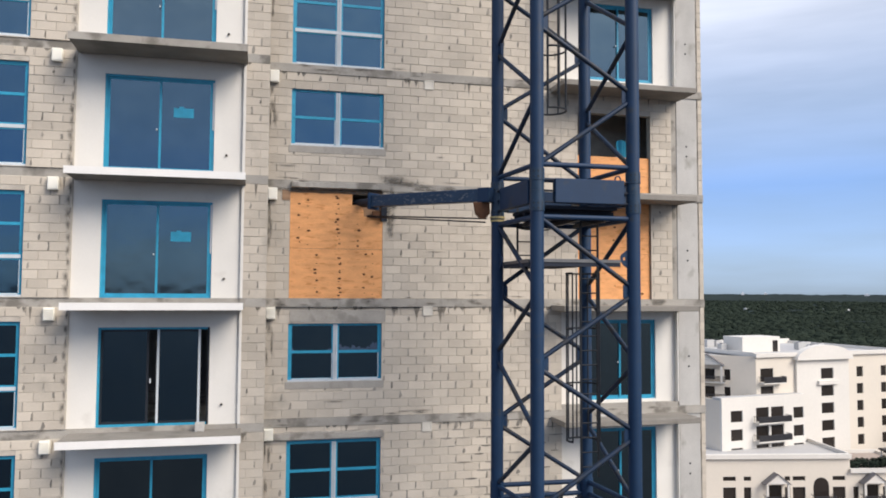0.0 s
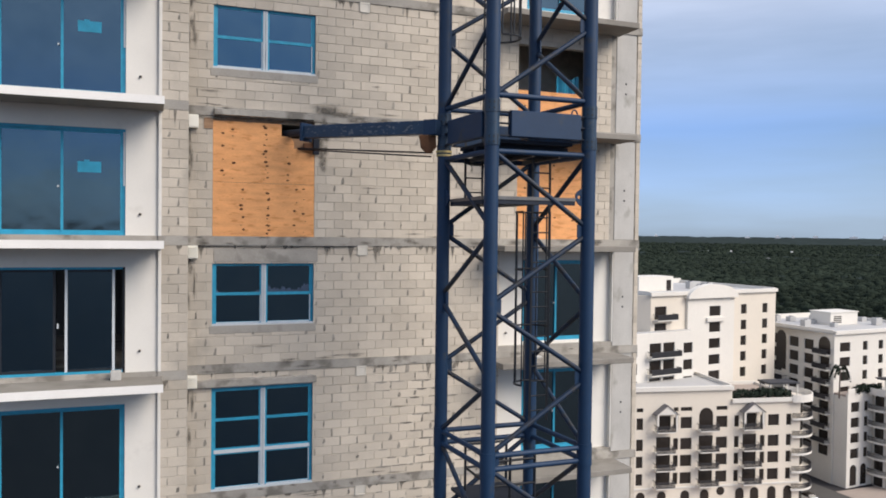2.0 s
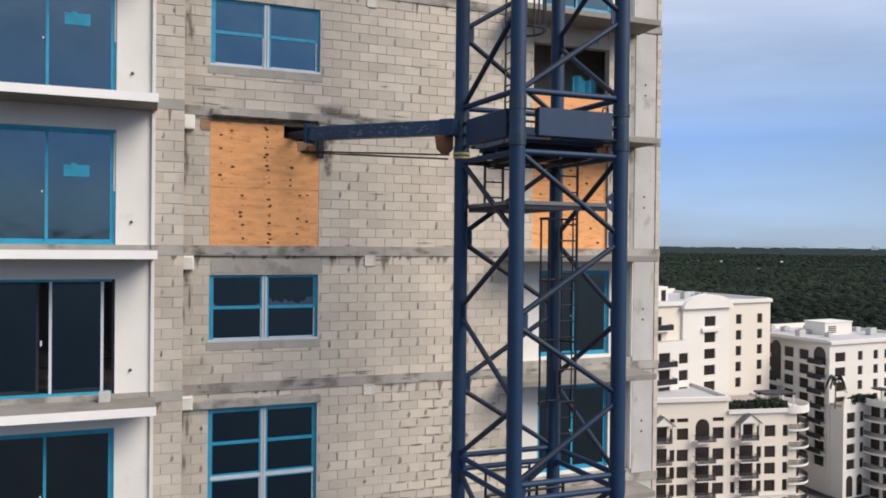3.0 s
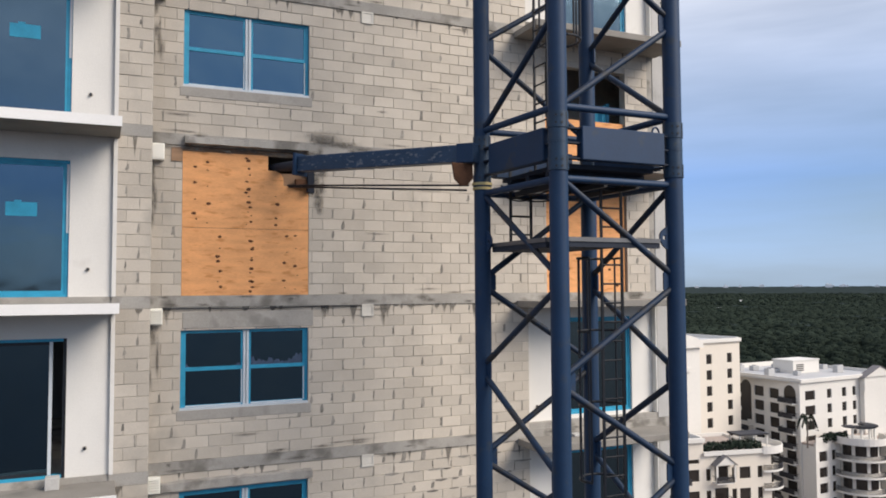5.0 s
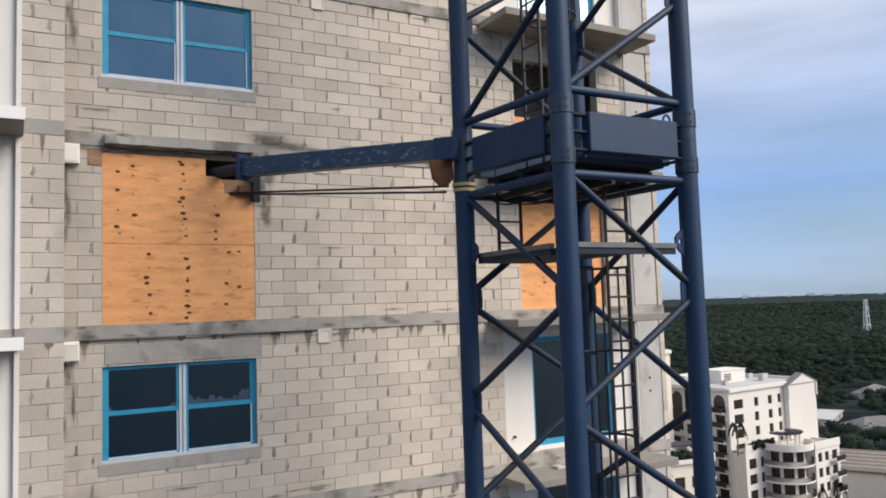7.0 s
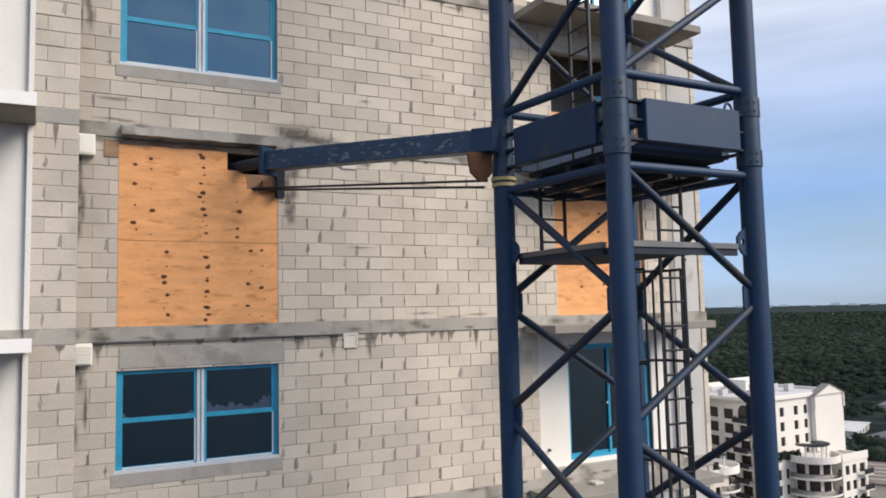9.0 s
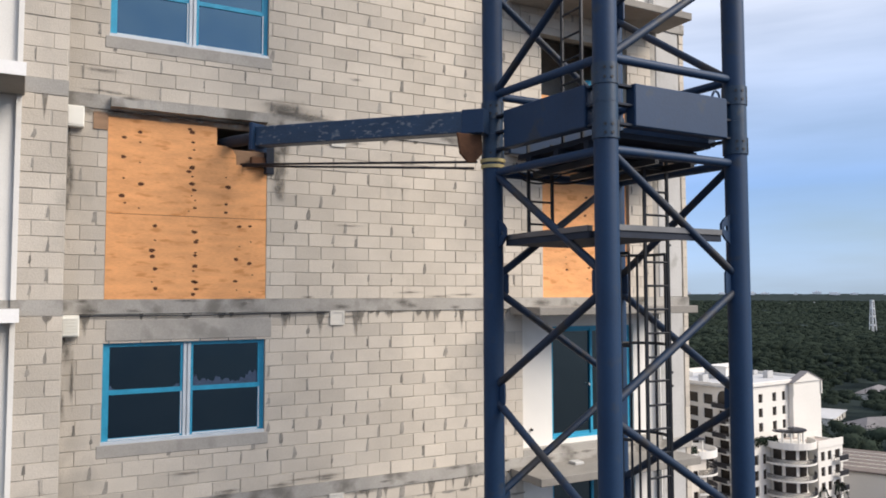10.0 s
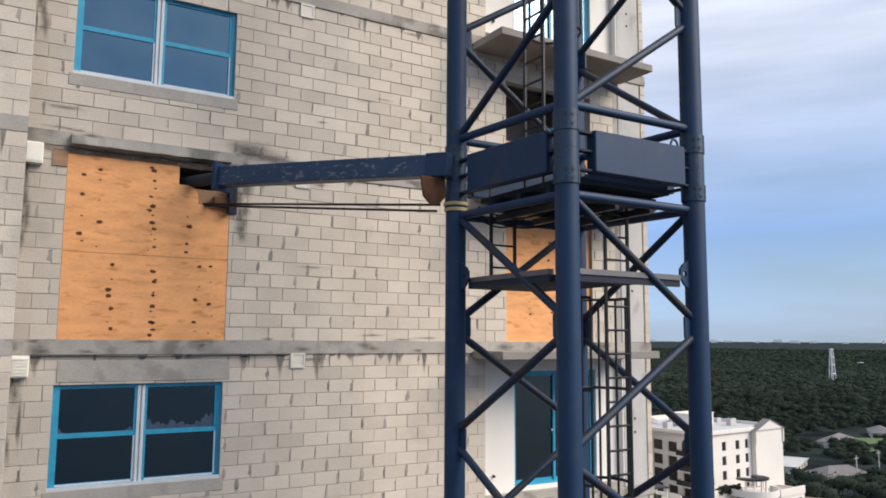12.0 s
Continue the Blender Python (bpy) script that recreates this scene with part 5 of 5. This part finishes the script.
# ---- plants ----
def leaf_cloud(rng, n, rad, size, flat=0.75):
    """Small leaf sheets scattered through an uneven ellipsoid: verts of n quads round the origin."""
    d = rng.normal(size=(n, 3))
    d /= np.linalg.norm(d, axis=1)[:, None]
    c = d * (rng.uniform(0.55, 1.0, (n, 1)) ** 0.5) * np.array(rad) * rng.uniform(0.8, 1.1, (n, 1))
    a = rng.normal(size=(n, 3))
    a /= np.linalg.norm(a, axis=1)[:, None]
    a -= (a * d).sum(1)[:, None] * d * 0.85
    a /= np.linalg.norm(a, axis=1)[:, None]
    b = np.cross(a, d)
    b /= np.linalg.norm(b, axis=1)[:, None] + 1e-6
    s = size * rng.uniform(0.6, 1.3, (n, 1))
    return np.stack([c - a * s, c + b * s * flat, c + a * s, c - b * s * flat], 1)


def quads_object(name, quads, material, parent=None):
    v = quads.reshape(-1, 3)
    n = len(v) // 4
    me = bpy.data.meshes.new(name)
    me.from_pydata(v.tolist(), [], np.arange(4 * n).reshape(n, 4).tolist())
    me.materials.append(material)
    ob = new(name, me)
    if parent is not None:
        ob.parent = parent
    return ob


rng = np.random.default_rng(7)


def hedge(x0, x1, y, z, turn, place, label):
    out = []
    for x in np.arange(x0, x1, 0.9):
        out.append(leaf_cloud(rng, 130, (1.0, 0.9, 0.9), 0.24) + np.array((x, y + rng.uniform(-0.3, 0.3), z + 0.8 + rng.uniform(-0.2, 0.3))))
    ob = quads_object("hedge", np.concatenate(out), M_GREEN)
    ob.location = place
    ob.rotation_euler = (0, 0, turn)
    return tagged(ob, label, "hedge", group="terrace hedges")


hedge(15.2, 26.5, 1.2, 19.8, radians(-10.3), (77.6, 91.7, 0), "dark green hedge on a roof terrace")
hedge(3.0, 9.0, -3.0, 18.2, radians(4.9), (122.6, 95.8, 0), "dark green planting on a curved terrace")


def palm(x, y, z, h):
    t = thing("palm_tree", "palm tree with a slim trunk and drooping fronds", "palm tree", (x, y, z), group="palm trees")
    bm = bmesh.new()
    tube(bm, (0, 0, 0), (0.1, 0.05, h * 0.5), 0.16, 8, 0.13)
    tube(bm, (0.1, 0.05, h * 0.5), (0.15, 0.0, h), 0.13, 8, 0.1)
    part("trunk", bm, M_TILE, t)
    out = []
    for q in range(16):
        a = q * 2.4
        for s in np.arange(0, 7, 0.5):
            r = 0.2 + s * 0.24
            zz = h + (0.3 + 0.5 * (q % 2)) * math.sin(s * 0.55) - 0.03 * s * s * (0.5 + 0.5 * (q % 3))
            c = np.array((0.15 + r * math.cos(a), r * math.sin(a), zz))
            across = np.array((-math.sin(a), math.cos(a), -0.7)) * 0.24
            along = np.array((math.cos(a), math.sin(a), -0.15 * s)) * 0.16
            out.append(np.stack([c - across, c - along, c + across, c + along]))
    quads_object("fronds", np.array(out), M_GREEN, t)
    return t


for x, y, z, h in ((118.3, 90.5, 18.2, 5.5), (139.0, 89.0, 0, 9.0), (144.0, 88.5, 0, 9.5)):
    palm(x, y, z, h)

# ---- ground, woods and distance ----


def rise(r):
    return 37.0 * (r / 4900.0) ** 2


bm = bmesh.new()
radii = [0, 60, 120, 200, 350, 600, 1000, 1600, 2400, 3300, 4200, 4950]
steps = 72
rings = []
for r in radii[1:]:
    rings.append([bm.verts.new((r * math.cos(q * math.tau / steps), r * math.sin(q * math.tau / steps), rise(r))) for q in range(steps)])
mid_v = bm.verts.new((0, 0, 0))
for q in range(steps):
    bm.faces.new((mid_v, rings[0][q], rings[0][(q + 1) % steps]))
    for p, r in zip(rings, rings[1:]):
        bm.faces.new((p[q], r[q], r[(q + 1) % steps], p[(q + 1) % steps]))
ground = part("ground", bm, M_GROUND)
tagged(ground, "dark green wooded plain reaching the horizon", "ground", kind="structure")

boxed("pavement", [(60, 148, 20, 92, -0.2, 0.12)], M_PAVE)
tagged(scene.collection.objects[-1], "reddish paved forecourt between the apartment buildings", "pavement", kind="structure")
boxed("road", [(108.5, 119.5, 60, 140, -0.2, 0.16), (60, 240, 52, 62, -0.2, 0.16)], M_ASPHALT)
tagged(scene.collection.objects[-1], "grey asphalt street between the apartment buildings", "road", kind="structure")

HOUSES = [(343, 206, 24, 11, 20), (258, 152, 18, 10, -15), (395, 215, 20, 10, 35), (500, 330, 22, 11, 10), (265, 178, 26, 12, 25)]
for n, (x, y, w, d, turn) in enumerate(HOUSES):
    pale = n == 4
    h = thing("house", "low white house with a flat pale roof among trees" if pale else "low white house with a grey hipped roof among trees", "house", (x, y, rise(math.hypot(x, y)) - 0.2), group="houses", turn=radians(turn))
    boxed("wall", [(-w / 2, w / 2, -d / 2, d / 2, 0, 3.2)], M_OFFWHITE, h)
    for q in range(4):
        boxed("window", [(-w / 2 + 1.5 + q * w / 4.6, -w / 2 + 3.2 + q * w / 4.6, -d / 2 - 0.04, -d / 2 + 0.05, 1.0, 2.3)], M_PANE, h)
    bm = bmesh.new()
    e, top = 0.7, 3.2 + (0.5 if pale else 2.6)
    v = [bm.verts.new(p) for p in ((-w / 2 - e, -d / 2 - e, 3.15), (w / 2 + e, -d / 2 - e, 3.15), (w / 2 + e, d / 2 + e, 3.15), (-w / 2 - e, d / 2 + e, 3.15), (-w / 2 + d / 2, 0, top), (w / 2 - d / 2, 0, top))]
    for f in ((3, 2, 1, 0), (0, 1, 5, 4), (1, 2, 5), (2, 3, 4, 5), (3, 0, 4)):
        bm.faces.new([v[k] for k in f])
    part("roof", bm, M_ROOF if pale else M_SHINGLE, h)
bm = bmesh.new()
for x, y, r in ((372, 208, 16), (343, 190, 9)):
    pts = [bm.verts.new((x + r * math.cos(q * math.tau / 14) * (1 + 0.2 * math.sin(q * 3)), y + 0.6 * r * math.sin(q * math.tau / 14), rise(math.hypot(x, y)) + 0.6)) for q in range(14)]
    bm.faces.new(pts)
lawn = part("lawn", bm, M_LAWN)
tagged(lawn, "light green lawns between the houses", "lawn", kind="stuff")

shed = thing("warehouse", "long low building with a dull brown roof", "building", (185, 92, 0), turn=radians(-62))
boxed("wall", [(-24, 24, -13, 13, 0, 7.6)], M_CREAM, shed)
boxed("roof", [(-24.6, 24.6, -13.6, 13.6, 7.6, 8.0)], M_TILE, shed)
boxed("roof_seam", [(-24.5, 24.5, y, y + 0.25, 8.0, 8.15) for y in (-9, -4.5, 0, 4.5, 9)], M_CREAM, shed)

# lattice mast in the woods
lm = thing("radio_mast", "white lattice mast rising above the woods", "mast", (764, 473, 1.0))
legs = [(-1, -1), (1, -1), (1, 1), (-1, 1)]
for a, b in legs:
    bm = bmesh.new()
    tube(bm, (a * 2.6, b * 2.6, 0), (a * 1.1, b * 1.1, 40), 0.42, 6, 0.34)
    part("leg", bm, M_HAZE, lm)
for z in (14, 23, 31, 39):
    r = 2.6 - 1.5 * z / 40
    boxed("ring", [(-r, r, -r - 0.3, -r + 0.3, z, z + 0.9), (-r, r, r - 0.3, r + 0.3, z, z + 0.9), (-r - 0.3, -r + 0.3, -r + 0.3, r - 0.3, z, z + 0.9), (r - 0.3, r + 0.3, -r + 0.3, r - 0.3, z, z + 0.9)], M_HAZE, lm)


def woods(name, r0, r1, n, rad, leaves, size, lo=18, hi=66):
    out, domes = [], []
    for q in range(n):
        a, r = radians(rng.uniform(lo, hi)), math.sqrt(rng.uniform(r0 * r0, r1 * r1))
        x, y = r * math.cos(a), r * math.sin(a)
        if x < 165 and y < 140:
            continue
        if any((x - hx) ** 2 + (y - hy) ** 2 < (hw * 0.62) ** 2 or (x - hx + 15) ** 2 + (y - hy + 9) ** 2 < (hw * 0.7) ** 2 for hx, hy, hw, _, _ in HOUSES) or abs(x - 185) + abs(y - 92) < 36 or math.hypot(x - 368, (y - 206) * 1.3) < 15:
            continue
        village = 215 < x < 440 and 130 < y < 280
        if village and rng.uniform() < 0.04:
            continue
        s = rng.uniform(0.6, 1.25) * (0.72 if village else 1.0)
        h = rng.uniform(6, 8) * (0.6 + 0.4 * s)
        out.append(leaf_cloud(rng, leaves, (rad * s, rad * s, rad * 0.5 * s), size * s) + np.array((x, y, rise(r) + h)))
        domes.append(((x, y, rise(r) + h), rad * s * (0.72 if r0 < 500 else 0.82)))
    ob = quads_object(name, np.concatenate(out), M_GREEN)
    seg = 8
    th = np.arange(seg) * 2 * np.pi / seg
    verts, faces = [], []
    for c, rr in domes:
        base = len(verts)
        wob = rng.uniform(0.62, 1.2, (3, seg))
        for lv, (rad_k, z_k) in enumerate(((1.05, -0.5), (0.95, 0.08), (0.6, 0.34))):
            for k in range(seg):
                verts.append((c[0] + rr * rad_k * wob[lv, k] * math.cos(th[k]), c[1] + rr * rad_k * wob[lv, k] * math.sin(th[k]), c[2] + rr * z_k * wob[lv, k]))
        verts.append((c[0], c[1], c[2] + rr * 0.46))
        for lv in range(2):
            for k in range(seg):
                k2 = (k + 1) % seg
                faces.append((base + lv * seg + k, base + lv * seg + k2, base + (lv + 1) * seg + k2, base + (lv + 1) * seg + k))
        for k in range(seg):
            faces.append((base + 2 * seg + k, base + 2 * seg + (k + 1) % seg, base + 3 * seg))
    me = bpy.data.meshes.new("crown_masses")
    me.from_pydata(verts, [], faces)
    me.materials.append(M_GREEN)
    me.shade_smooth()
    inner = new("crown_masses", me)
    inner.parent = ob
    tagged(inner, kind="stuff")
    return tagged(ob, "dense dark green woods of rounded tree crowns", "woods", kind="stuff")


woods("near_woods", 185, 700, 5600, 4.4, 110, 0.42)
woods("middle_woods", 600, 1500, 13000, 6.2, 30, 0.85)
woods("distant_woods", 1500, 2900, 8000, 8.5, 16, 1.9)
bm = bmesh.new()
na, nr = 420, 190
grid = []
for p in range(nr):
    r = 215 * (4900 / 215) ** (p / (nr - 1))
    row = []
    for q in range(na):
        a = radians(15 + 54 * q / (na - 1))
        x, y = r * math.cos(a), r * math.sin(a)
        bump_h = noise.noise((x / 38, y / 38, 0)) * 3.5 + noise.noise((x / 160, y / 160, 3)) * 4.0
        village = 205 < x < 450 and 120 < y < 290 or abs(x - 185) + abs(y - 92) < 60 or x < 190 and y < 165
        near_h = 0.3 if village else 4.6 + 0.25 * bump_h
        row.append(bm.verts.new((x, y, rise(r) + (near_h if r < 640 else (min(6, 4.6 + (r - 640) * 0.02) if r < 2900 else 7) + bump_h * min(1, 0.25 + (r - 640) / 100)))))
    grid.append(row)
for p in range(nr - 1):
    for q in range(na - 1):
        bm.faces.new((grid[p][q], grid[p + 1][q], grid[p + 1][q + 1], grid[p][q + 1]))
tagged(part("far_woods", bm, M_GREEN_HAZED), "even dark green woods running to the horizon, haze tinted into the green", "woods", kind="stuff")

rnd = random.Random(11)
for q in range(26):
    a, r = radians(rnd.uniform(26, 60)), rnd.uniform(4400, 4850)
    w, d, h = rnd.uniform(8, 45), 20, rnd.uniform(7, 13)
    c = thing("distant_building", "pale building far off on the horizon", "building", (r * math.cos(a), r * math.sin(a), rise(r) + 9), group="distant buildings", turn=a - radians(90))
    boxed("block", [(-w / 2, w / 2, -d / 2, d / 2, 0, h), (-w / 6, w / 8, -d / 3, d / 3, h, h + rnd.uniform(1, 7))], M_HAZE, c)
for q in range(16):
    a, r = radians(rnd.uniform(24, 60)), rnd.uniform(900, 2600)
    w = rnd.uniform(8, 22)
    c = thing("distant_building", "pale roof showing among the trees", "building", (r * math.cos(a), r * math.sin(a), rise(r)), group="distant buildings", turn=rnd.uniform(0, 3))
    boxed("block", [(-w / 2, w / 2, -4, 4, 0, 9.5)], M_HAZE, c)

# ---- walls of blocks ----

block_wall("wall_main", -0.53, 6.95, 0.0, main_holes, "grey concrete block wall with rough mortar joints", near=(2.2, 4.6, 46.4, 50.8))
block_wall("wall_right", 6.95, 10.15, 0.0, right_holes, "grey concrete block wall beside the plywood", near=(-9, 12, 41, 56))
block_wall("wall_corner", 10.95, 11.08, 0.0, [], "toothed concrete block edge of the corner", near=(-9, 12, 41, 56))
block_wall("pier", -1.12, -0.53, BAY_Y, [], "grey concrete block pier beside the balcony", near=(-9, 12, 41, 56))
block_wall("wall_left", -7.6, -4.72, BAY_Y, left_holes, "grey concrete block wall between balcony and window", near=(-9, 12, 41, 56))
